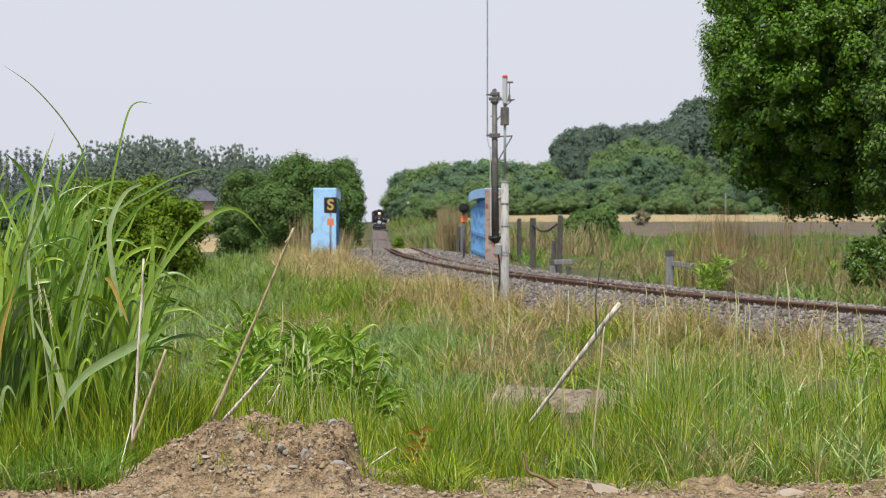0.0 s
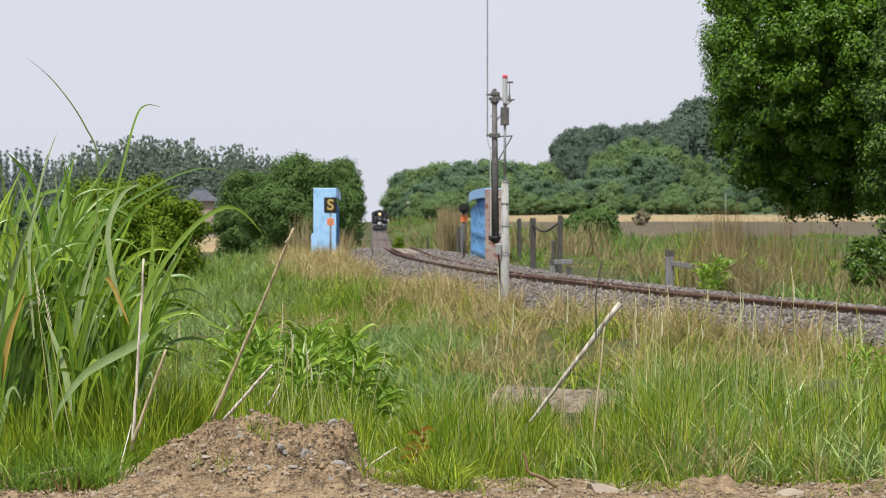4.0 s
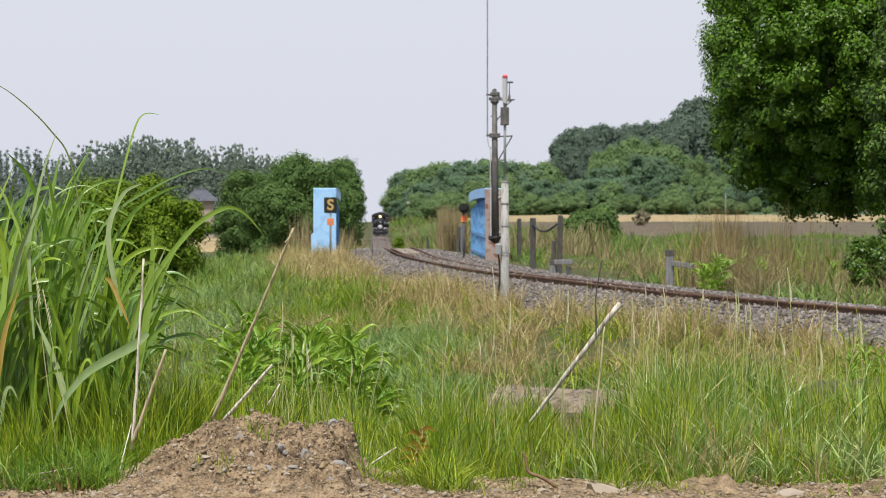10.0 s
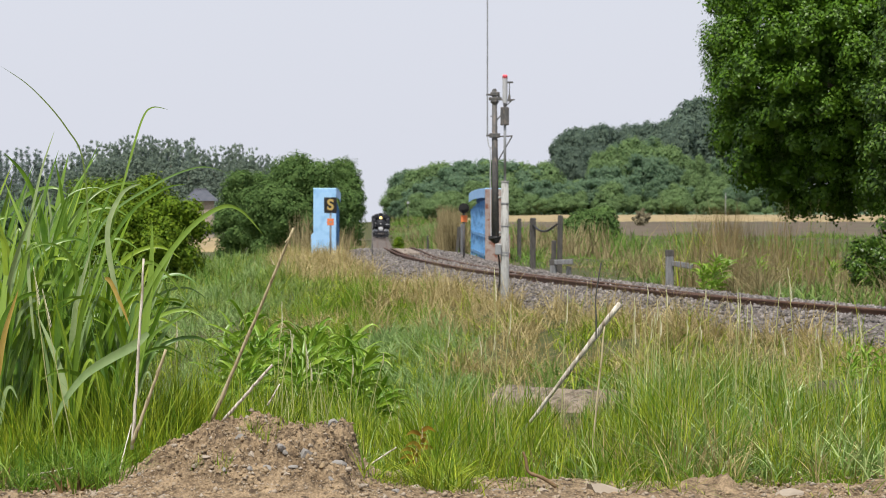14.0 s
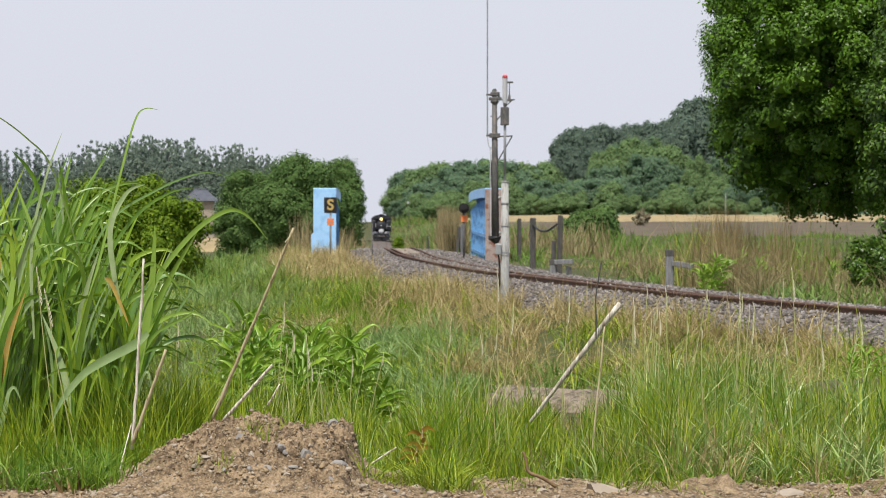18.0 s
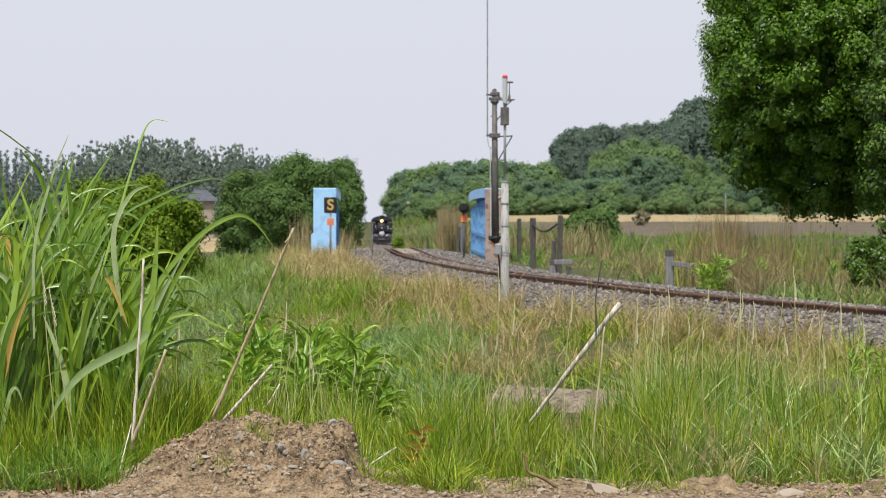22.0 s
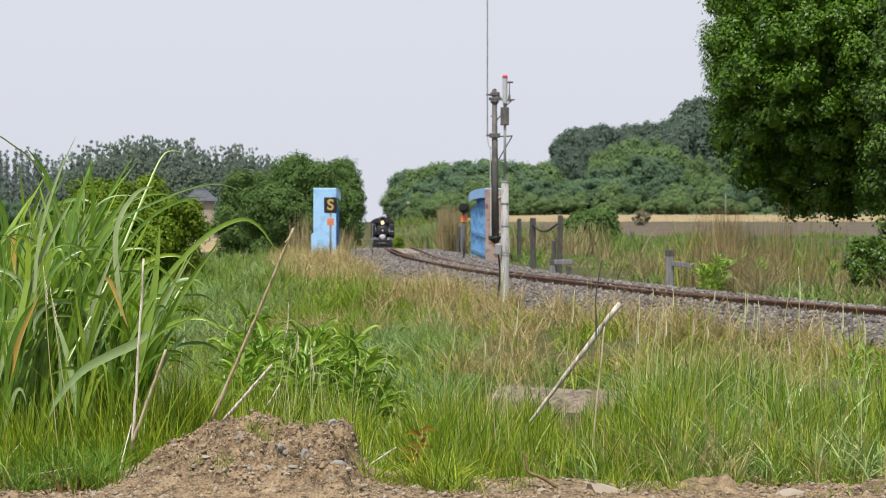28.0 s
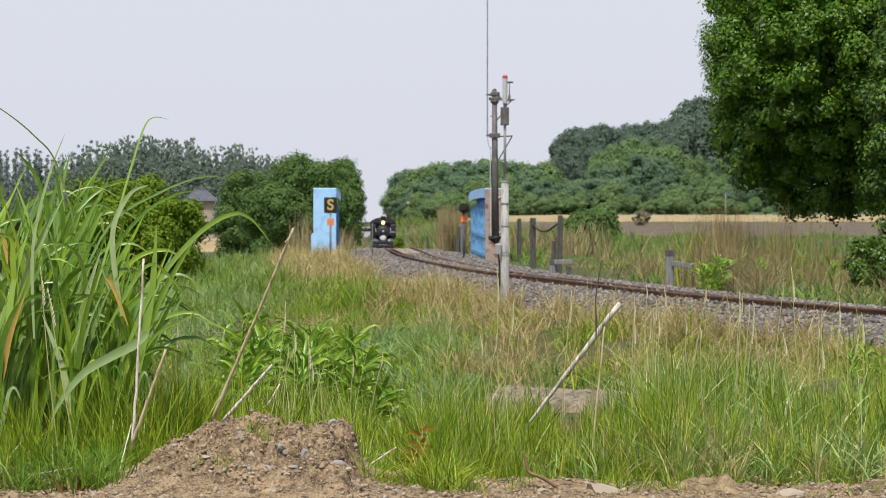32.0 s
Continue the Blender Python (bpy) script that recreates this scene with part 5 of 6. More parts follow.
patch("dead_reeds", 9000, view_band(112, 132, 752, 822), (0.95, 1.3), (0.02, 0.04), M_STRAW, "dense stand of dead tan reeds by the bridge", "reeds", lean=0.07, bend=0.12)
patch("dead_reeds_far", 6000, line_band(112, 330, 1.9, 4.2), (0.5, 1.2), (0.03, 0.06), M_STRAW, "dead tan reeds along the far railway", "reeds", lean=0.12, bend=0.3)
patch("line_grass_far", 12000, line_band(125, 460, -12, -1.9), (0.4, 1.0), (0.06, 0.12), M_GRASS2, "pale green grass along the far railway", lean=0.25, bend=0.5, clump=0.5)
patch("line_straw_far", 9000, line_band(115, 460, -9, -1.9), (0.4, 1.2), (0.05, 0.10), M_STRAW, "dry straw along the far railway", lean=0.2, bend=0.4, clump=0.5)
patch("roadside_weeds", 3600, view_band(388, 424, 700, 805), (1.3, 1.75), (0.10, 0.2), M_HERB, "tall green weeds along the far road", lean=0.15, bend=0.4, clump=0.5)
patch("roadside_straw", 1200, view_band(388, 424, 706, 805), (1.2, 1.7), (0.08, 0.16), M_STRAW, "tall dry weeds along the far road", lean=0.15, bend=0.4, clump=0.5)
patch("far_meadow", 7000, view_band(330, 640, 690, 860), (0.5, 1.1), (0.15, 0.3), M_GRASS2, "pale green meadow before the far trees", lean=0.3, bend=0.6, clump=1.2)
patch("far_meadow_straw", 3500, view_band(330, 640, 690, 860), (0.5, 1.2), (0.12, 0.25), M_STRAW, "straw in the far meadow", lean=0.3, bend=0.6, clump=1.2)


# ---- bare earth and the mound ----
def clods(x, y):
    """Crumbly relief: broad lumps, clods and grit, in metres."""
    c = np.abs(fbm(x * 30, y * 30, 3, 4))
    b = np.abs(fbm(x * 17, y * 17, 2, 14))
    return 0.020 * fbm(x * 6, y * 6, 3, 1) + 0.022 * (0.4 - c) + 0.026 * (0.4 - b) + 0.007 * fbm(x * 120, y * 120, 2, 9)


def sheet_mesh(name, X, Y, z, material):
    ny, nx = X.shape
    i = (np.arange(ny - 1)[:, None] * nx + np.arange(nx - 1)[None]).ravel()
    return mesh_np(name, np.stack([X, Y, z], 2).reshape(-1, 3), np.stack([i, i + 1, i + nx + 1, i + nx], 1), material)


def earth_sheet():
    X, Y = np.meshgrid(np.linspace(-3.2, 3.2, 330), np.linspace(8.0, 11.3, 150))
    edge = 10.72 + 0.12 * fbm(X * 2.2, Y * 0 + 3, 3, 6) + 0.05 * step(0.6, 1.0, X) * np.sin(X * 3)
    z = ground_z(X, Y) + 0.02 + 0.6 * clods(X, Y) + 0.05 * (0.9 + 0.8 * fbm(X * 14, Y * 14, 3, 31)) * np.exp(-(((X - 0.937) / 0.095) ** 4) - ((Y - 10.5) / 0.13) ** 2) - 0.12 * step(0, 0.5, Y - edge)
    tagged(new("bare_earth", sheet_mesh("bare_earth", X, Y, z, M_EARTH)), "bare sandy brown earth strewn with pebbles", "earth", kind="structure")
    n = 7000
    p = np.column_stack([RNG.uniform(-2, 2, n), RNG.uniform(9.4, 10.8, n)])
    v, f = stones(np.column_stack([p, ground_z(p[:, 0], p[:, 1]) + 0.022 + 0.5 * clods(p[:, 0], p[:, 1])]), RNG.uniform(0.002, 0.009, n) * RNG.choice([1, 1, 1, 1, 2.0], n))
    stuff("pebbles", v, f, M_PEBBLE, "small brown and grey pebbles on bare earth", "pebbles")


earth_sheet()


def mound_h(x, y):
    """Height of the heap over the ground: flat top, long left flank, steep right flank."""
    x = x + 0.022 * fbm(x * 9, y * 9, 2, 3) + 0.012 * fbm(x * 40, y * 40, 2, 13)
    u = np.interp(x, [-1.245, -1.068, -0.986, -0.911, -0.821, -0.746, -0.350, -0.334, -0.302, -0.220, -0.169], [0, 0.062, 0.112, 0.142, 0.168, 0.20, 0.205, 0.18, 0.08, 0.03, 0])
    front = np.interp(y, [9.55, 9.75, 10.0, 10.3, 10.55, 10.8, 11.0], [0, 0.3, 0.66, 0.98, 1.0, 0.7, 0])
    return u * front


def mound():
    ob = empty("earth_mound", (0, 0, 0), "heap of sandy brown earth mixed with stones", "earth mound")
    X, Y = np.meshgrid(np.linspace(-1.304, -0.126, 300), np.linspace(9.5, 11.05, 200))
    h = mound_h(X, Y)
    z = ground_z(X, Y) + 0.005 + h + 1.35 * np.clip(h * 7, 0, 1) * clods(X, Y) - 0.06 * (h < 0.003)
    part("soil", sheet_mesh("soil", X, Y, z, M_EARTH), None, ob)
    n = 5500
    p = np.column_stack([RNG.uniform(-1.206, -0.185, n), RNG.uniform(9.65, 10.8, n)])
    hh = mound_h(p[:, 0], p[:, 1])
    p, hh = p[hh > 0.01], hh[hh > 0.01]
    n = len(p)
    v, f = stones(np.column_stack([p, ground_z(p[:, 0], p[:, 1]) + 0.005 + hh + 1.35 * np.clip(hh * 7, 0, 1) * clods(p[:, 0], p[:, 1])]), RNG.uniform(0.002, 0.007, n) * RNG.choice([1, 1, 1, 1, 1, 2.2], n))
    tagged(part("gravel", mesh_np("gravel", v, f, M_PEBBLE), None, ob, "loose gravel"), kind="stuff")
    n = 900
    p = np.column_stack([RNG.uniform(-1.15, -0.224, n), RNG.uniform(9.7, 10.6, n)])
    hh = mound_h(p[:, 0], p[:, 1])
    v, f = stones(np.column_stack([p, ground_z(p[:, 0], p[:, 1]) + hh + 1.35 * np.clip(hh * 7, 0, 1) * clods(p[:, 0], p[:, 1])]), RNG.uniform(0.005, 0.017, n))
    tagged(part("loose_soil", mesh_np("loose_soil", v, f, M_EARTH), None, ob, "crumbly lumps of soil"), kind="stuff")
    return ob


mound()


def sprouts():
    n = 190
    k = RNG.integers(0, 7, n)
    px = np.array([440, 455, 470, 395, 350, 500, 545])[k] + RNG.normal(0, 9, n)
    y = np.array([10.2, 10.25, 10.15, 9.85, 9.9, 10.3, 10.4])[k] + RNG.normal(0, 0.03, n)
    x = (px - 784) * y / 5246
    b = np.column_stack([x, y, ground_z(x, y) + mound_h(x, y)])
    v, f = blades(b, RNG.uniform(0.03, 0.09, n), RNG.uniform(0.002, 0.004, n), RNG.normal(0, 0.2, n), RNG.uniform(0, 0.6, n), 4)
    stuff("sprouts", v, f, M_GRASS, "thin green shoots on the earth heap", "grass")


sprouts()


def rock(x, y, z, r, flat, seed, label, material=M_STONE):
    g = random.Random(seed)
    bm = bmesh.new()
    bmesh.ops.create_icosphere(bm, subdivisions=2, radius=1)
    for _ in range(11):
        n = Vector((g.gauss(0, 1), g.gauss(0, 1), g.gauss(0, 1))).normalized()
        c = g.uniform(0.42, 0.8)
        for v in bm.verts:
            e = v.co.dot(n) - c
            if e > 0:
                v.co -= n * e
    for v in bm.verts:
        v.co = Vector((v.co.x * r * g.uniform(0.97, 1.03), v.co.y * r * 0.8, v.co.z * r * flat))
    me = bpy.data.meshes.new("rock")
    bm.to_mesh(me)
    bm.free()
    me.materials.append(material)
    ob = new("rock", me)
    ob.matrix_basis = pose(x, y, z, g.uniform(-12, 12), g.uniform(-12, 12), g.uniform(0, 360))
    return tagged(ob, label, "stone", "stones on the earth")


def rocks():
    for k, (px, y, r, dark) in enumerate([(540, 9.98, 0.034, 1), (597, 9.92, 0.036, 1), (495, 10.0, 0.028, 1), (470, 9.88, 0.028, 1), (395, 9.82, 0.018, 1), (590, 10.5, 0.03, 1), (412, 10.52, 0.026, 0), (438, 10.5, 0.02, 0), (640, 9.85, 0.02, 0), (345, 9.9, 0.018, 0), (310, 10.0, 0.02, 0), (425, 10.1, 0.034, 1), (480, 10.05, 0.016, 1), (360, 10.48, 0.014, 1)]):
        x = (px - 784) * y / 5246
        z = float(ground_z(x, y)) + float(mound_h(x, y)) + 1.35 * float(clods(x, y)) + r * 0.25
        rock(x, y, z, r, 0.7, k, "dark grey angular stone in the earth heap" if dark else "sandy brown stone on the earth heap", M_STONE if dark else M_PEBBLE)
    g = random.Random(12)
    for k in range(34):
        px, y = g.uniform(440, 672), g.uniform(9.72, 10.05)
        if k % 3 == 0:
            px, y = g.uniform(230, 600), g.uniform(9.8, 10.5)
        r = g.uniform(0.008, 0.02)
        x = (px - 784) * y / 5246
        dark = g.random() < 0.65
        rock(x, y, float(ground_z(x, y)) + float(mound_h(x, y)) + 1.35 * float(clods(x, y)) + r * 0.25, r, 0.7, 200 + k, "small grey stone in the earth heap" if dark else "small sandy stone in the earth heap", M_STONE if dark else M_PEBBLE)
    for k, (px, y, r, dark) in enumerate([(1072, 10.3, 0.085, 0), (1240, 10.45, 0.03, 1), (1300, 10.42, 0.035, 0), (960, 10.3, 0.03, 0), (1210, 10.25, 0.022, 0), (735, 10.2, 0.02, 0), (1400, 10.2, 0.06, 0), (880, 10.2, 0.02, 1), (1150, 10.15, 0.025, 0), (20, 10.25, 0.03, 0), (120, 10.2, 0.035, 0), (700, 10.0, 0.02, 1)]):
        x = (px - 784) * y / 5246
        rock(x, y, float(ground_z(x, y)) + 0.02 + r * 0.15, r, 0.45, 60 + k, "dark grey stone on bare earth" if dark else "flat sandy stone on bare earth", M_STONE if dark else M_PEBBLE)


rocks()


def slab():
    x, y = 0.635, 14.6
    ob = empty("stone_slab", pose(x, y, float(ground_z(x, y)) - 0.085, 2, 2, -6), "weathered brown stone slab lying in the grass", "slab")
    bm = bmesh.new()
    bmesh.ops.create_grid(bm, x_segments=64, y_segments=40, size=0.5)
    for v in bm.verts:
        u, w = v.co.x * 0.92, v.co.y * 0.7
        e = max(abs(v.co.x), abs(v.co.y)) * 2 + 0.07 * noise.noise(Vector((u * 5, w * 5, 7)))
        u += 0.05 * noise.noise(Vector((w * 6, 2, 1)))
        v.co = Vector((u, w, 0.15 * (1 - min(1, max(0, (e - 0.8) / 0.2)) ** 2) + 0.02 * noise.fractal(Vector((u * 9, w * 14, 3)), 1, 2, 4) - 0.03 * (abs(noise.noise(Vector((u * 3, w * 5, 9)))) < 0.04)))
    part("stone", bm, M_SLAB, ob, shade=True)


slab()


# ---- reeds, canes and weeds in front ----
def ribbon(pts, w, fold=0.25, twist=0.0, shape=1.3, foot=0.5):
    """A folded leaf along pts, w wide, tapered to its tip."""
    q = np.asarray(pts, float)
    n = len(q)
    d = np.gradient(q, axis=0)
    d /= np.linalg.norm(d, axis=1)[:, None] + 1e-9
    side = np.cross(d, np.array([0.25, 1.0, 0.1]))
    side /= np.linalg.norm(side, axis=1)[:, None] + 1e-9
    nrm = np.cross(side, d)
    t = np.linspace(0, 1, n)
    a = twist * t
    s2 = side * np.cos(a)[:, None] + nrm * np.sin(a)[:, None]
    n2 = nrm * np.cos(a)[:, None] - side * np.sin(a)[:, None]
    wk = w * 0.5 * np.clip(np.minimum(foot + 2.5 * t, 1), 0, 1) * np.clip(1 - t**shape * 1.0, 0.03, 1)
    V = np.stack([q - s2 * wk[:, None], q + n2 * (fold * wk)[:, None], q + s2 * wk[:, None]], 1).reshape(-1, 3)
    i = np.arange(n - 1) * 3
    F = np.concatenate([np.stack([i, i + 1, i + 4, i + 3], 1), np.stack([i + 1, i + 2, i + 5, i + 4], 1)])
    return V, F


SWAY = []  # (part, base pose, phase, gain, own lean or None)


def leaf_part(name, pts, w, material, parent, origin, label="", **k):
    V, F = ribbon(np.asarray(pts) - np.asarray(origin), w, **k)
    return part(name, smooth(mesh_np(name, V, F, material)), None, parent, label)


def reed_clump():
    base = (-1.446, 11.6, 0.08)
    ob = empty("reed_clump", base, "thick clump of tall green reed grass", "reeds")
    g = np.random.default_rng(21)
    for k in range(120):
        y = g.uniform(11.2, 12.9)
        px = g.uniform(-60, 225) if k % 4 else g.uniform(-60, 130)
        x = (px - 784) * y / 5246
        h = g.uniform(0.40, 0.74) * (1.22 if px < 105 else 1.0 if px < 170 else 0.75)
        lean = g.normal(0.06, 0.07)
        root = Vector((x - base[0], y - base[1], float(ground_z(x, y)) - base[2] - 0.03))
        top = Vector((lean * h, g.normal(0, 0.05), h))
        st = part("stalk", tubed(spline([(0, 0, 0), top * 0.5 + Vector((-0.015, 0, 0)), top], 4), [0.006 - 0.0004 * i for i in range(9)], 6), M_REED, ob, shade=True, at=root)
        SWAY.append((st, Matrix.Translation(root), g.uniform(0, 6.28), g.uniform(0.7, 1.3), None))
        for j in range(g.integers(5, 8)):
            f = g.uniform(0.05, 0.95)
            o = np.array(top * f) + np.array([-0.015 * 4 * f * (1 - f), 0, 0])
            sgn = 1 if g.uniform() < 0.72 else -1
            L = g.uniform(0.34, 0.62)
            tilt = abs(g.normal(0.10, 0.16)) * sgn
            dep = g.normal(0, 0.18)
            # a stiff rising blade, whose end either stands, arches or is broken over
            d = np.array([tilt + lean * 0.6, dep, 1.0])
            d /= np.linalg.norm(d)
            kind = g.uniform()
            side_way = np.array([sgn * 1.0, dep, 0])
            if kind < 0.64:
                pts = [o, o + d * L * 0.5, o + d * L * 0.95 + side_way * 0.07 * L]
            elif kind < 0.80:
                pts = [o, o + d * L * 0.45, o + d * L * 0.72 + side_way * 0.10 * L, o + d * L * 0.80 + side_way * 0.30 * L, o + d * L * 0.70 + side_way * 0.50 * L]
            else:
                b = o + d * L * g.uniform(0.5, 0.7)
                pts = [o, o + d * L * 0.35, b, b + side_way * 0.06 * L + np.array([0, 0, 0.015]), b + side_way * 0.13 * L - np.array([0, 0, g.uniform(0.1, 0.32) * L])]
            u = g.uniform()
            m = M_REED if u < 0.55 else M_REEDBRIGHT if u < 0.76 else M_REEDPALE if u < 0.985 else M_REEDDRY
            leaf_part("leaf", spline(pts, 5), g.uniform(0.011, 0.031), m, st, (0, 0, 0), twist=g.normal(0.2, 0.7), fold=g.uniform(0.25, 0.6), shape=g.uniform(1.8, 3.0))
    return ob


# the long thin stem swings on its own: seconds, degrees
STEM_LEAN = [(0, 0), (1, 3), (3, 7), (5.5, 4), (6, 5), (7, 3), (8, -5), (9, -7), (10, -6), (11, -5), (12, -6), (13, -6), (14, 0), (16.5, 0), (17, -2), (18, -16), (19, -19), (20, -21), (21, -20), (22, -17), (23, -20), (24, -18), (25, -22), (27, -22), (29, -18), (30, -12), (31, -12), (32, -12)]


# the tall hooked shoot: seconds, degrees aside, degrees away
SHOOT_LEAN = [(0, 0, 0), (3, 2.4, 0), (6, 1.4, 0), (8, -2, -15), (9, -1, -16), (10, 0.7, -15), (11, 0.7, -12), (13, -1.6, -12), (14, 4, 0), (16.5, 4, 0), (17, 2.2, 0), (18, 0, -10), (19, 1.9, -18), (20, 2.7, -20), (21, 2.6, -16), (22, 2, -18), (23, 3, -20), (24, 3, -20), (25, 5, -32), (27.5, 6, -34), (29, 5, -26), (30, 4.7, -14), (31, 3.2, -16), (32, 2.3, -16)]


def long_leaves():
    """The single leaves and shoots that stand out of the clump."""
    ob = empty("tall_reed_shoots", (-1.323, 11.3, 0.08), "long arching reed leaves and shoots above the clump", "reeds")
    o0 = np.array(ob.matrix_basis.translation)
    kinds = [
        ([(-1.419, 11.200, 0.502), (-1.322, 11.200, 0.844), (-1.236, 11.200, 1.249), (-1.193, 11.200, 1.431), (-1.156, 11.200, 1.480), (-1.097, 11.200, 1.475)], 0.010, M_REED, 1.0),
        ([(-1.345, 11.300, 0.755), (-1.361, 11.300, 1.229), (-1.430, 11.300, 1.391), (-1.558, 11.300, 1.541), (-1.677, 11.300, 1.627)], 0.007, M_STEMLEAF, 1.0),
        ([(-1.205, 11.100, 0.507), (-1.105, 11.100, 0.783), (-0.961, 11.100, 0.990), (-0.834, 11.100, 1.083), (-0.753, 11.100, 1.070), (-0.669, 11.100, 0.977)], 0.020, M_REED, 1.2),
        ([(-1.141, 11.100, 0.465), (-1.105, 11.100, 0.719), (-1.092, 11.100, 0.867), (-1.088, 11.100, 1.024)], 0.030, M_REED, 0.5),
        ([(-1.095, 11.000, 0.618), (-1.150, 11.000, 0.571), (-1.234, 11.000, 0.525), (-1.330, 11.000, 0.462), (-1.410, 11.000, 0.361), (-1.446, 11.000, 0.277)], 0.036, M_REEDPALE, 0.6),
        ([(-1.379, 11.400, 0.491), (-1.313, 11.400, 0.861), (-1.204, 11.400, 1.057), (-1.073, 11.400, 1.154), (-0.986, 11.400, 1.172)], 0.016, M_REED, 1.2),
        ([(-1.444, 11.400, 0.665), (-1.313, 11.400, 1.013), (-1.117, 11.400, 1.165), (-0.943, 11.400, 1.237), (-0.834, 11.400, 1.219)], 0.010, M_REEDPALE, 1.2),
        ([(-1.560, 11.300, 0.583), (-1.581, 11.300, 0.928), (-1.538, 11.300, 1.186), (-1.477, 11.300, 1.376)], 0.014, M_REEDPALE, 1.0),
        ([(-1.522, 11.500, 0.530), (-1.543, 11.500, 0.968), (-1.609, 11.500, 1.188), (-1.700, 11.500, 1.297)], 0.026, M_REED, 1.1),
        ([(-1.254, 11.000, 0.823), (-1.233, 11.000, 0.806), (-1.194, 11.000, 0.722), (-1.162, 11.000, 0.643)], 0.018, M_REEDDRY, 0.5),
        ([(-1.215, 11.200, 0.673), (-1.268, 11.200, 0.972), (-1.215, 11.200, 1.132), (-1.140, 11.200, 1.175)], 0.022, M_REEDPALE, 1.1),
        ([(-1.279, 11.100, 0.592), (-1.130, 11.100, 0.867), (-1.024, 11.100, 0.825), (-0.950, 11.100, 0.719)], 0.014, M_REED, 0.9),
        ([(-1.141, 11.100, 0.507), (-1.078, 11.100, 0.613), (-0.972, 11.100, 0.677), (-0.929, 11.100, 0.708)], 0.012, M_REED, 0.9),
    ]
    g = np.random.default_rng(5)
    for pts, w, m, gain in kinds:
        r = Vector(pts[0]) - Vector(o0)
        lf = part("leaf", smooth(mesh_np("leaf", *ribbon(spline(np.array(pts) - np.array(pts[0]), 6), w, fold=0.3, shape=3.0), m)), None, ob, at=r)
        SWAY.append((lf, Matrix.Translation(r), g.uniform(0, 0.8), gain, STEM_LEAN if m is M_STEMLEAF else SHOOT_LEAN if w == 0.010 and m is M_REED else None))


reed_clump()
long_leaves()


def cane(name, a, b, r0, r1, material, label):
    a, b = Vector(a), Vector(b)
    ob = empty(name, a, label, "dry stalk", "dry canes")
    d = b - a
    g = random.Random(round(a.x * 1000))
    n = 12
    pts = [d * (i / n) + Vector((g.gauss(0, 1), g.gauss(0, 1), 0)) * r0 * 0.12 for i in range(-1, n + 1)]
    rad = [0.8 * (r0 + (r1 - r0) * i / n) * (1.2 if i % 4 == 2 else 1) for i in range(n + 2)]
    part("stalk", tubed(pts, rad, 8), material, ob, shade=True)
    return ob


long_cane = cane("dry_cane", (-0.815, 10.700, 0.361), (-0.528, 10.500, 1.012), 0.0085, 0.0055, M_BROWNCANE, "long dry brown cane leaning in the grass")
part("twig", tubed([(0.215, -0.16, 0.52), (0.2, -0.16, 0.545)], [0.003, 0.0015], 6), M_BROWNCANE, long_cane)
part("twig", tubed([(0.255, -0.19, 0.60), (0.275, -0.19, 0.625)], [0.003, 0.0015], 6), M_BROWNCANE, long_cane)
cane("dry_cane", (-0.765, 10.500, 0.347), (-0.602, 10.450, 0.530), 0.007, 0.006, M_CANE, "short pale broken cane leaning on the earth heap")
cane("dry_cane", (-1.109, 10.600, 0.271), (-1.069, 10.600, 0.902), 0.0075, 0.005, M_CANE, "upright whitish dry cane at the edge of the reeds")
cane("dry_cane", (-1.099, 10.550, 0.265), (-0.981, 10.500, 0.581), 0.008, 0.0065, M_BROWNCANE, "brown broken cane beside the earth heap")
cane("dry_cane", (-1.127, 10.200, 0.131), (-1.083, 10.300, 0.334), 0.003, 0.0025, M_CANE, "thin pale dry stem by the earth heap")
cane("wooden_stake", (0.363, 12.200, 0.204), (0.716, 12.000, 0.693), 0.008, 0.0145, M_CANE, "grey-white broken wooden stake leaning in the grass")
cane("dry_cane", (0.560, 11.200, 0.127), (0.611, 11.200, 0.634), 0.005, 0.004, M_BROWNCANE, "upright brown dry stem in the grass")
cane("dry_cane", (-0.625, 10.600, 0.382), (-0.584, 10.600, 0.453), 0.004, 0.003, M_CANE, "short pale dry stem")
cane("fallen_stick", (-1.556, 10.400, 0.127), (-1.307, 10.500, 0.162), 0.005, 0.003, M_CANE, "thin stick lying in the grass")
cane("fallen_stick", (-0.286, 10.400, 0.163), (-0.163, 10.400, 0.243), 0.004, 0.003, M_CANE, "thin dry stick beside the earth heap")
stub = empty("broken_stub", (0.401, 10.450, 0.099), "short hooked dark brown root on the earth", "dry stalk")
part("root", tubed(spline(np.array([(0.401, 10.450, 0.099), (0.351, 10.450, 0.131), (0.303, 10.450, 0.151), (0.293, 10.450, 0.193), (0.283, 10.450, 0.223)]) - np.array((0.401, 10.450, 0.099)), 4), [0.0075 - 0.0002 * i + 0.001 * math.sin(i * 2.1) for i in range(17)], 8), M_ROOT, stub, shade=True)


def wiry_stem():
    ob = empty("wiry_twig", (0.620, 12.000, 0.551), "thin dark bare stem beside the stake", "dry stalk")
    o = np.array(ob.matrix_basis.translation)
    pts = spline([(0.620, 12.000, 0.551), (0.620, 12.000, 0.642), (0.618, 12.000, 0.711), (0.629, 12.000, 0.791), (0.641, 12.000, 0.860)], 5) - o
    part("stem", tubed(pts, 0.003, 6), M_POST, ob)


wiry_stem()


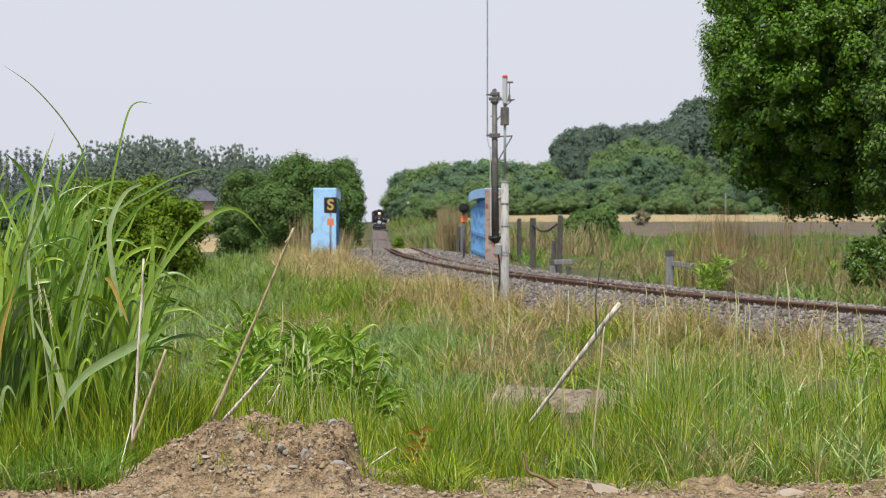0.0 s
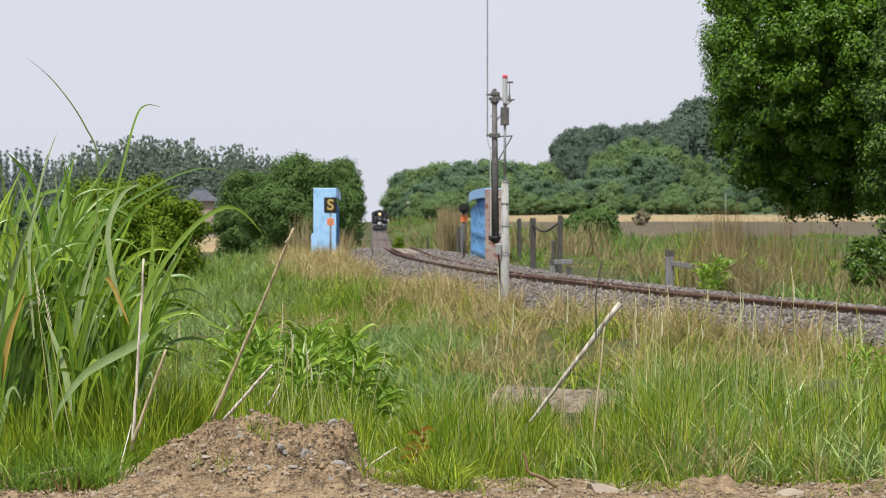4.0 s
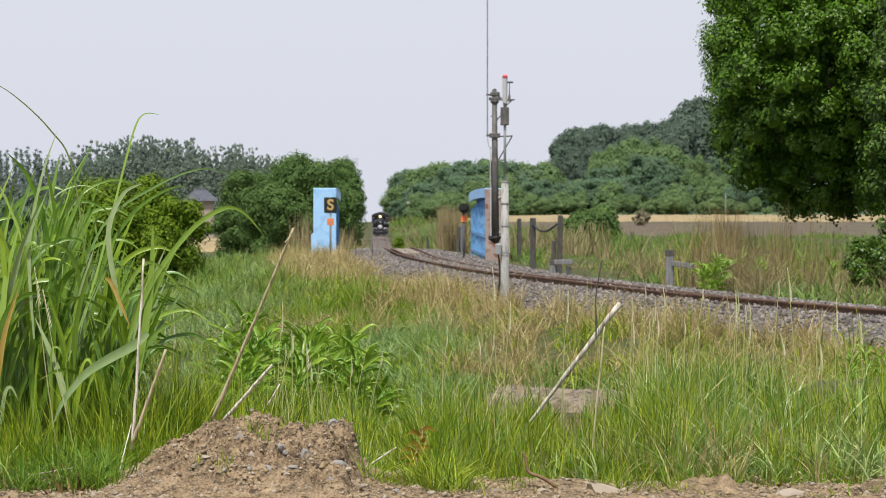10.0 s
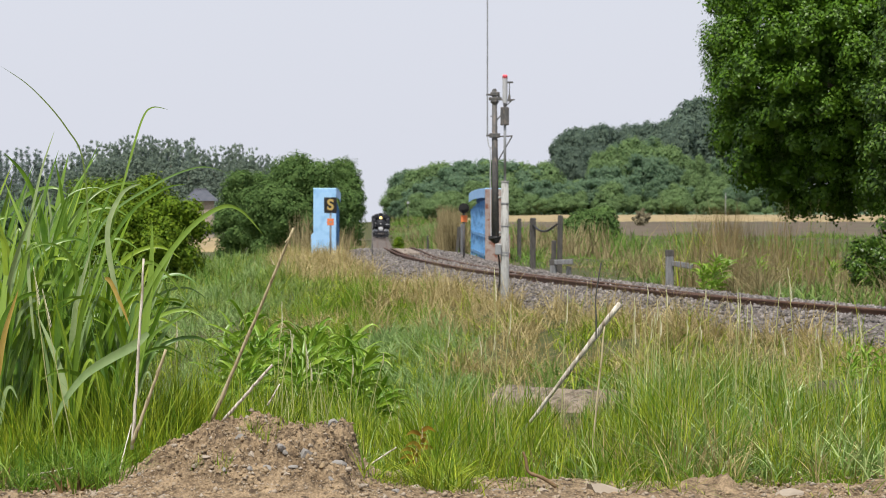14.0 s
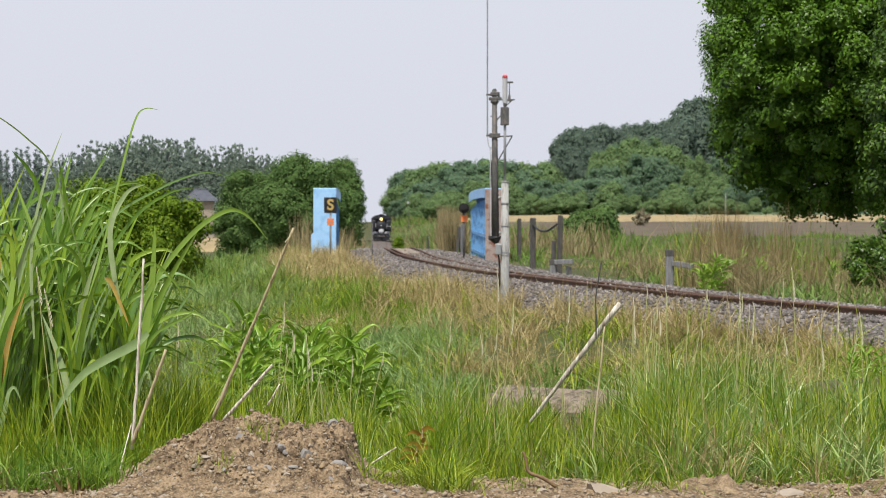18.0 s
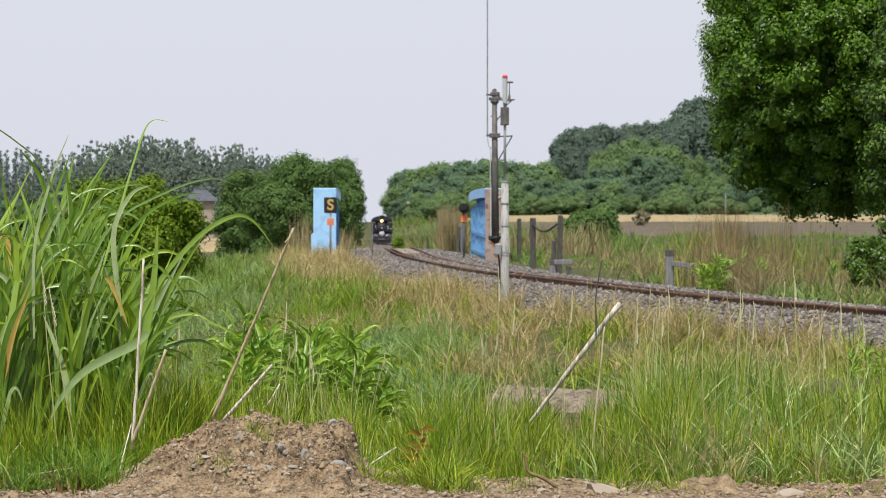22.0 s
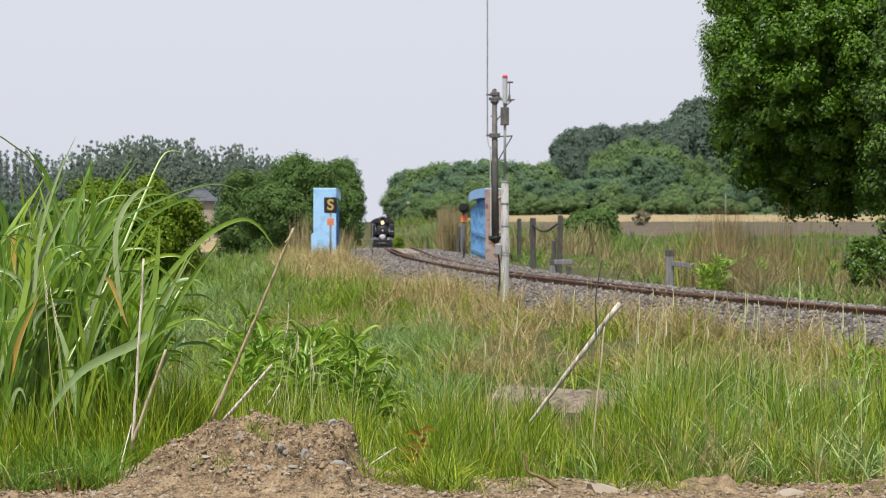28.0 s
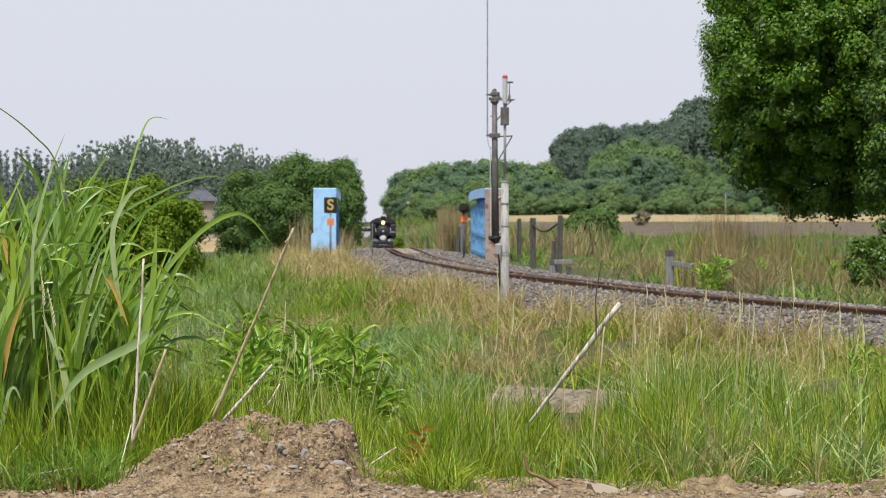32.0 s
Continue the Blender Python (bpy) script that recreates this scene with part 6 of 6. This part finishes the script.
def seed_stalk(px, py_top, y, px_foot, material=M_SEED, head=0.13, side=0.0042):
    """A thin grass stem that ends in a seed head of small spikelets."""
    px_foot += 12 * math.sin(px * 1.7)
    x, foot = (px - 784) * y / 5246, (px_foot - 784) * y / 5246
    top = 1.1 + (360 - py_top) * y / 5246
    g0 = float(ground_z(foot, y))
    ob = empty("seed_stalk", (foot, y, g0), "thin grass stem with a pale seed head", "grass stem", "seed stalks")
    L = Vector((x - foot, 0, top - g0))
    pts = spline([(0, 0, 0), tuple(L * 0.55 + Vector((-0.006, 0, 0))), tuple(L)], 6)
    part("stem", tubed(pts, [0.0026 - 0.0001 * i for i in range(len(pts))], 5), M_PALESTEM, ob)
    n = 18
    t = np.linspace(0, 1, n)
    dl = L.normalized()
    c = np.array([tuple(L - dl * head * (1 - a) + Vector((0.002 * math.sin(a * 5), 0, 0))) for a in t])
    s = np.where(np.arange(n) % 2 == 0, 1, -1)
    tips = c + np.stack([s * side * (1.1 - t), 0 * t, 0 * t + 0.019], 1)
    w = 0.0017
    V = np.stack([c - [0, 0, 0.002], (c + tips) / 2 + [w, 0, -w], tips, (c + tips) / 2 - [w, 0, -w]], 1).reshape(-1, 3)
    tagged(part("seed_head", mesh_np("seed_head", V, np.arange(4 * n).reshape(-1, 4), material), None, ob, "pale seed head"), kind="stuff")
    SWAY.append((ob, Matrix.Translation((foot, y, g0)), px * 0.013, 0.55, None))


for a in [(874, 480, 12.5, 884), (905, 540, 12.8, 898), (1005, 520, 13, 1000), (1305, 520, 13.2, 1296), (1395, 480, 12.4, 1420), (1480, 535, 12.6, 1476), (1330, 560, 13.5, 1328), (1520, 560, 13.2, 1526), (1120, 560, 13.5, 1126), (540, 600, 12.2, 548), (500, 540, 13.5, 478), (310, 560, 11.8, 318), (1450, 600, 12.2, 1456), (60, 480, 10.9, 95), (75, 520, 10.9, 130)]:
    seed_stalk(*a)
STALKS = random.Random(31)
for k in range(26):
    bearing = STALKS.uniform(1060, 1560) if k % 3 else STALKS.uniform(500, 900)
    far = STALKS.uniform(11.6, 13.8)
    seed_stalk(bearing, STALKS.uniform(500, 600) if k % 3 else STALKS.uniform(580, 670), far, bearing + STALKS.uniform(-40, 20), head=STALKS.uniform(0.04, 0.09), side=STALKS.uniform(0.0015, 0.004))


def weed(px, y, h, seed, leaves=56, size=0.145):
    """An upright weed with long narrow leaves in whorls."""
    g = np.random.default_rng(seed)
    x = (px - 784) * y / 5246
    ob = empty("broadleaf_weed", pose(x, y, float(ground_z(x, y)) - 0.02, g.uniform(-9, 9), g.uniform(-6, 16), 0), "upright green weed with long narrow leaves", "weed", "green weeds")
    part("stem", tubed([(0, 0, 0), (0.01, 0, h * 0.5), (0, 0, h)], [0.007, 0.006, 0.003], 6), M_WEED, ob)
    for k in range(leaves):
        f = 0.12 + 0.88 * (k + g.uniform(0, 1)) / leaves
        a = k * 2.4 + g.uniform(-1.4, 1.4)
        L = size * (0.55 + 0.75 * math.sin(math.pi * min(1, f * 0.8 + 0.05))) * g.uniform(0.45, 1.15)
        up = g.uniform(0.1, 0.9) + 0.5 * f**4
        # the wind lays the leaves over to one side
        d = np.array([math.cos(a) + 0.45, math.sin(a), 0])
        d /= np.linalg.norm(d)
        w = np.array([-d[1], d[0], 0]) * g.normal(0, 0.10) * L
        o = np.array([0.01 * f + g.normal(0, 0.02), g.normal(0, 0.02), h * f])
        pts = spline([o, o + d * L * 0.35 + [0, 0, L * up * 0.45], o + d * L * 0.72 + w + [0, 0, L * up * 0.72], o + d * L * 0.98 + w * 2 + [0, 0, L * (up * 0.8 - g.uniform(0.0, 0.4))]], 4)
        leaf_part("leaf", pts, size * g.uniform(0.08, 0.20), M_WEED, ob, (0, 0, 0), fold=0.4, shape=1.8, foot=0.25, twist=g.normal(0, 1.1))
    if y < 20:
        SWAY.append((ob, ob.matrix_basis.copy(), seed * 1.7, 0.45, None))
    return ob


for k, (px, y, h) in enumerate([(408, 14.6, 0.50), (390, 15.0, 0.42), (440, 14.2, 0.40), (545, 14.2, 0.40), (590, 14.6, 0.44), (630, 15.2, 0.42), (570, 15.4, 0.40), (660, 14.4, 0.34), (520, 13.8, 0.30), (610, 13.8, 0.33), (480, 14.8, 0.36), (430, 13.6, 0.26), (690, 15.2, 0.30), (505, 14.9, 0.42), (560, 14.8, 0.46), (650, 15.0, 0.40), (460, 15.3, 0.44), (580, 14.0, 0.26), (640, 14.1, 0.24), (545, 15.6, 0.44), (615, 15.6, 0.44)]):
    weed(px, y, h, 100 + k)
for k, (px, y, h) in enumerate([(1256, 57, 0.72), (1266, 57.4, 0.62), (1245, 57.2, 0.5), (1300, 64, 0.7), (1345, 60, 0.55), (1420, 60, 0.7), (1470, 58, 0.6)]):
    weed(px, y, h, 140 + k, 44, 0.26)
for k, (px, y, h) in enumerate([(1528, 16.4, 0.34), (1556, 16.0, 0.32), (1505, 16.8, 0.28)]):
    weed(px, y, h * 0.7, 160 + k, 30, 0.09)


def dock(px, y, h, seed):
    """A small reddish weed."""
    x = (px - 784) * y / 5246
    g = np.random.default_rng(seed)
    ob = empty("red_weed", (x, y, float(ground_z(x, y))), "small weed with reddish brown leaves", "weed")
    part("stem", tubed([(0, 0, 0), (0.005, 0, h)], [0.004, 0.002], 6), M_BROWNCANE, ob)
    for k in range(9):
        o = np.array([0, 0, h * (0.35 + 0.07 * k)])
        a = k * 2.3
        d = np.array([math.cos(a), math.sin(a), 0])
        leaf_part("leaf", spline([o, o + d * 0.03 + [0, 0, 0.015], o + d * 0.06], 3), 0.019, M_REDLEAF, ob, (0, 0, 0), foot=0.3, shape=2)


M_REDLEAF = mat("reddish_leaf", (0.30, 0.15, 0.018), (0.25, 0.25, 0.03), 0.6, scale=8, trans=0.25)
dock(745, 10.75, 0.2, 1)
dock(735, 10.7, 0.13, 2)


# ---- steam locomotive ----
def locomotive():
    ob = empty("steam_locomotive", pose(-11.6, 540, -3.75), "black steam tank locomotive with its headlight lit", "steam locomotive")
    def P_(name, bm, m=M_LOCO, label="", shade=False, parent=None):
        return part(name, bm, m, parent or ob, label, shade)
    # +y of the model is its rear; the front faces -y
    P_("frame_plate", boxed(-1.1, 1.1, 0.3, 10.6, 0.75, 1.05, 0.03))
    bb = P_("buffer_beam", boxed(-1.3, 1.3, 0.05, 0.3, 0.42, 0.64, 0.02), label="black buffer beam")
    P_("pilot", boxed(-1.15, 1.15, 0.1, 0.3, 0.12, 0.42, 0.02), parent=bb)
    P_("coupler", boxed(-0.13, 0.13, -0.45, 0.1, 0.46, 0.66, 0.04), M_LOCO, "black coupler", parent=bb)
    for s in (-1, 1):
        P_("guard_iron", boxed(s * 0.62 - 0.06, s * 0.62 + 0.06, 0.03, 0.048, 0.1, 0.42, 0.01), M_LOCO, parent=bb)
        P_("step", boxed(s * 1.12 - 0.15, s * 1.12 + 0.15, 0.0, 0.3, 0.42, 0.48), parent=bb)
        cy = P_("cylinder", tubed([(s * 0.9, 0.9, 0.93), (s * 0.9, 2.0, 0.93)], 0.37, 18), M_LOCO, "black steam cylinder")
        P_("cylinder_cover", tubed([(s * 0.84, 0.72, 0.98), (s * 0.84, 0.9, 0.98)], [0.28, 0.36], 18), M_LOCOGREY, "polished cylinder cover", parent=cy)
        P_("valve_chest", tubed([(s * 1.0, 0.95, 1.32), (s * 1.0, 2.0, 1.32)], 0.2, 14), M_LOCO, parent=cy)
        P_("footplate", boxed(min(s * 0.6, s * 1.35), max(s * 0.6, s * 1.35), 0.35, 4.2, 1.62, 1.68))
        P_("side_tank", boxed(min(s * 0.78, s * 1.38), max(s * 0.78, s * 1.38), 1.3, 6.9, 1.25, 2.85, 0.12), label="black side water tank")
        P_("handrail", tubed(spline([(s * 0.72, 0.95, 1.7), (s * 0.8, 0.9, 2.3), (s * 0.78, 3.2, 2.6)], 6), 0.02, 6), M_LOCOGREY, "pale steel handrail")
        P_("lamp_bracket", boxed(s * 1.0 - 0.09, s * 1.0 + 0.09, 0.06, 0.24, 0.645, 0.8, 0.02), M_LOCO, "tail lamp", parent=bb)
        for k, (yy, r) in enumerate([(1.2, 0.43), (3.3, 0.7), (5.0, 0.7), (6.7, 0.7), (9.2, 0.43)]):
            w = P_("wheel", tubed([(s * 0.5, yy, r), (s * 0.62, yy, r)], r, 22), M_LOCO, "black spoked wheel")
            P_("tyre", tubed([(s * 0.63, yy, r), (s * 0.66, yy, r)], r * 0.95, 22), M_LOCOGREY, parent=w)
        P_("coupling_rod", boxed(s * 0.72 - 0.03, s * 0.72 + 0.03, 3.1, 6.9, 0.62, 0.74), M_LOCOGREY, "polished rod")
    sb = P_("smokebox", tubed([(0, 0.72, 2.12), (0, 0.78, 2.12), (0, 2.4, 2.12)], [0.66, 0.71, 0.71], 28), label="black smokebox", shade=False)
    dr = P_("smokebox_door", tubed([(0, 0.6, 2.12), (0, 0.7, 2.12), (0, 0.74, 2.12)], [0.3, 0.5, 0.56], 26), parent=sb)
    P_("door_hub", tubed([(0, 0.55, 2.12), (0, 0.6, 2.12)], 0.09, 14), M_LOCOGREY, "pale door hub", parent=sb)
    P_("front_cover", tubed([(0, 0.66, 1.40), (0, 0.74, 1.40), (0, 0.8, 1.40)], [0.22, 0.34, 0.37], 22), M_LOCOGREY, "pale round cover below the smokebox", parent=sb)
    P_("saddle", boxed(-0.45, 0.45, 0.805, 2.2, 0.7, 1.6, 0.04))
    P_("feed_pipe", tubed(spline([(0.4, 0.9, 1.95), (0.9, 0.95, 2.02), (1.3, 1.2, 2.0)], 5), 0.035, 8), M_LOCOGREY, "pale steel pipe")
    P_("boiler", tubed([(0, 2.4, 2.12), (0, 6.6, 2.15)], [0.68, 0.7], 24), shade=False)
    P_("headlight_body", tubed([(0, 0.82, 3.02), (0, 1.15, 3.02)], [0.22, 0.17], 18), M_LOCO)
    P_("headlight", tubed([(0, 0.79, 3.02), (0, 0.818, 3.02)], 0.19, 18), M_LAMP, "lit yellowish headlight")
    P_("chimney", tubed([(0, 1.6, 2.75), (0, 1.6, 3.0), (0, 1.6, 3.55), (0, 1.6, 3.66), (0, 1.6, 3.72)], [0.34, 0.23, 0.25, 0.31, 0.29], 18), M_LOCO, "black chimney", shade=True)
    P_("dome", tubed([(0, 3.6, 2.7), (0, 3.6, 3.2), (0, 3.6, 3.4), (0, 3.6, 3.46)], [0.42, 0.4, 0.3, 0.08], 18), shade=True)
    cab = P_("cab", boxed(-1.38, 1.38, 6.6, 9.0, 1.2, 3.05, 0.03), label="black cab with round-topped roof")
    bm = bmesh.new()
    arc = [(-1.45, 3.0), (-1.2, 3.3), (-0.75, 3.52), (0, 3.62), (0.75, 3.52), (1.2, 3.3), (1.45, 3.0)]
    a = [bm.verts.new((x, 6.3, z)) for x, z in arc]
    b = [bm.verts.new((x, 9.3, z)) for x, z in arc]
    bm.faces.new(a[::-1])
    bm.faces.new(b)
    for k in range(6):
        bm.faces.new((a[k], a[k + 1], b[k + 1], b[k]))
    bm.faces.new((a[6], a[0], b[0], b[6]))
    bmesh.ops.recalc_face_normals(bm, faces=bm.faces)
    P_("cab_roof", bm, parent=cab)
    for s in (-1, 1):
        P_("cab_window", tubed([(s * 0.98, 6.56, 2.85), (s * 0.98, 6.6, 2.85)], 0.2, 16), M_GLASS, "round cab window", parent=cab)
    P_("bunker", boxed(-1.35, 1.35, 9.0, 10.5, 1.2, 2.7, 0.04), label="black coal bunker")
    return ob


loco = locomotive()


# ---- white car at the far crossing ----
def car():
    ob = empty("white_car", (20, 430, -4.2), "small white car crossing beyond the train", "car")
    bm = bmesh.new()
    prof = [(-1.85, 0.35), (-1.9, 0.75), (-1.45, 1.0), (-1.05, 1.8), (1.6, 1.85), (1.85, 1.2), (1.88, 0.9), (1.9, 0.35)]
    a = [bm.verts.new((x, -0.78, z)) for x, z in prof]
    b = [bm.verts.new((x, 0.78, z)) for x, z in prof]
    bm.faces.new(a)
    bm.faces.new(b[::-1])
    for k in range(8):
        bm.faces.new((a[k], b[k], b[(k + 1) % 8], a[(k + 1) % 8]))
    bmesh.ops.recalc_face_normals(bm, faces=bm.faces)
    part("body", bm, M_WHITE, ob, "white painted body")
    part("side_window", boxed(-0.9, 1.5, -0.79, -0.782, 1.15, 1.65), M_GLASS, ob, "dark side window")
    for x in (-1.2, 1.2):
        for y in (-0.7, 0.7):
            w = part("wheel", tubed([(x, y - 0.09, 0.3), (x, y + 0.09, 0.3)], 0.3, 18), M_BLACK, ob)
            part("rim", tubed([(x, y - 0.1, 0.3), (x, y - 0.092, 0.3)], 0.18, 14), M_GALV, w)
    return ob


white_car = car()


# ---- sleepers ----
def sleepers():
    bm = boxed(-1.05, 1.05, -0.1, 0.1, -0.14, 0, 0.012)
    me = bpy.data.meshes.new("sleeper")
    bm.to_mesh(me)
    bm.free()
    me.materials.append(M_SLEEPER)
    p, s = along(36, 122, 0.64)
    for q, e in zip(p, s):
        ob = new("sleeper", me)
        ob.parent = track
        ob.matrix_basis = pose(q[0], q[1], q[2] - 0.085, 0, 0, math.degrees(math.atan2(e[1], e[0])))


sleepers()


# ---- what moves ----
def lean_at(t):
    return float(np.interp(t, [0, 1, 2, 3, 4.5, 6, 7, 8, 9, 10, 12, 13, 14, 15.5, 17, 18, 19, 20, 21, 22, 23, 24, 25, 26, 27, 28, 29, 30, 31, 32], [0, 0.5, 1.5, 2, 2, 1.5, 0, -2, -1.2, 0, 0.6, -1, 1, 2.5, 2, 1.5, 2.5, 3, 3, 3.2, 4, 4.5, 6, 6.5, 7, 6, 4, 3, 2.5, 2]))


def motions():
    # the train comes down the straight at about 7 m/s
    rows = []
    for t in np.arange(0, 32.1, 2):
        y = 540 - 6.98 * t
        x, z = float(line_x(y)), float(line_z(y))
        sl = float(line_x(y + 6) - line_x(y - 2)) / 8
        gr = float(line_z(y + 9) - line_z(y + 1)) / 8
        rows.append((float(t), pose(x, y, z, math.degrees(math.atan(gr)), 0, -math.degrees(math.atan(sl)))))
    walk(loco, rows)
    def road(px):
        x = (px - 784) * 430 / 5246
        return pose(x, 430, float(np.maximum(ground_z(x, 430), -4.17)) + 0.02)
    walk(white_car, [(0, road(800)), (28.5, road(800)), (29.5, road(742)), (30, road(722)), (30.5, road(699)), (31, road(672)), (31.5, road(649)), (32, road(641))])
    for k, ob in enumerate(MOVING_GRASS):
        lo = Vector(ob.bound_box[0])
        foot = Matrix.Translation(((lo.x + ob.bound_box[6][0]) / 2, 14, 0.1))
        SWAY.append((ob, None, 0.7 * k, 0.22, foot))
    for ob, base, ph, gain, own in SWAY:
        rows = []
        for t in np.arange(0, 32.01, 0.8):
            if base is None:
                w = gain * (lean_at(t) + 1.4 * math.sin(t * 2.2 + ph) + 0.8 * math.sin(t * 3.7 + 2 * ph))
                rows.append((float(t), own @ pose(0, 0, 0, 0, w, 0) @ own.inverted()))
                continue
            if own:
                rows.append((float(t), base @ pose(0, 0, 0, float(np.interp(t, [q[0] for q in own], [q[-1] if len(q) > 2 else 0 for q in own])), float(np.interp(t, [q[0] for q in own], [q[1] for q in own])), 0)))
                continue
            w = gain * (lean_at(t) + 1.1 * math.sin(t * 2.6 + ph) + 0.6 * math.sin(t * 4.1 + 2 * ph))
            fwd = gain * 0.8 * math.sin(t * 1.9 + ph)
            rows.append((float(t), base @ pose(0, 0, 0, fwd, w, 0)))
        walk(ob, rows)


motions()
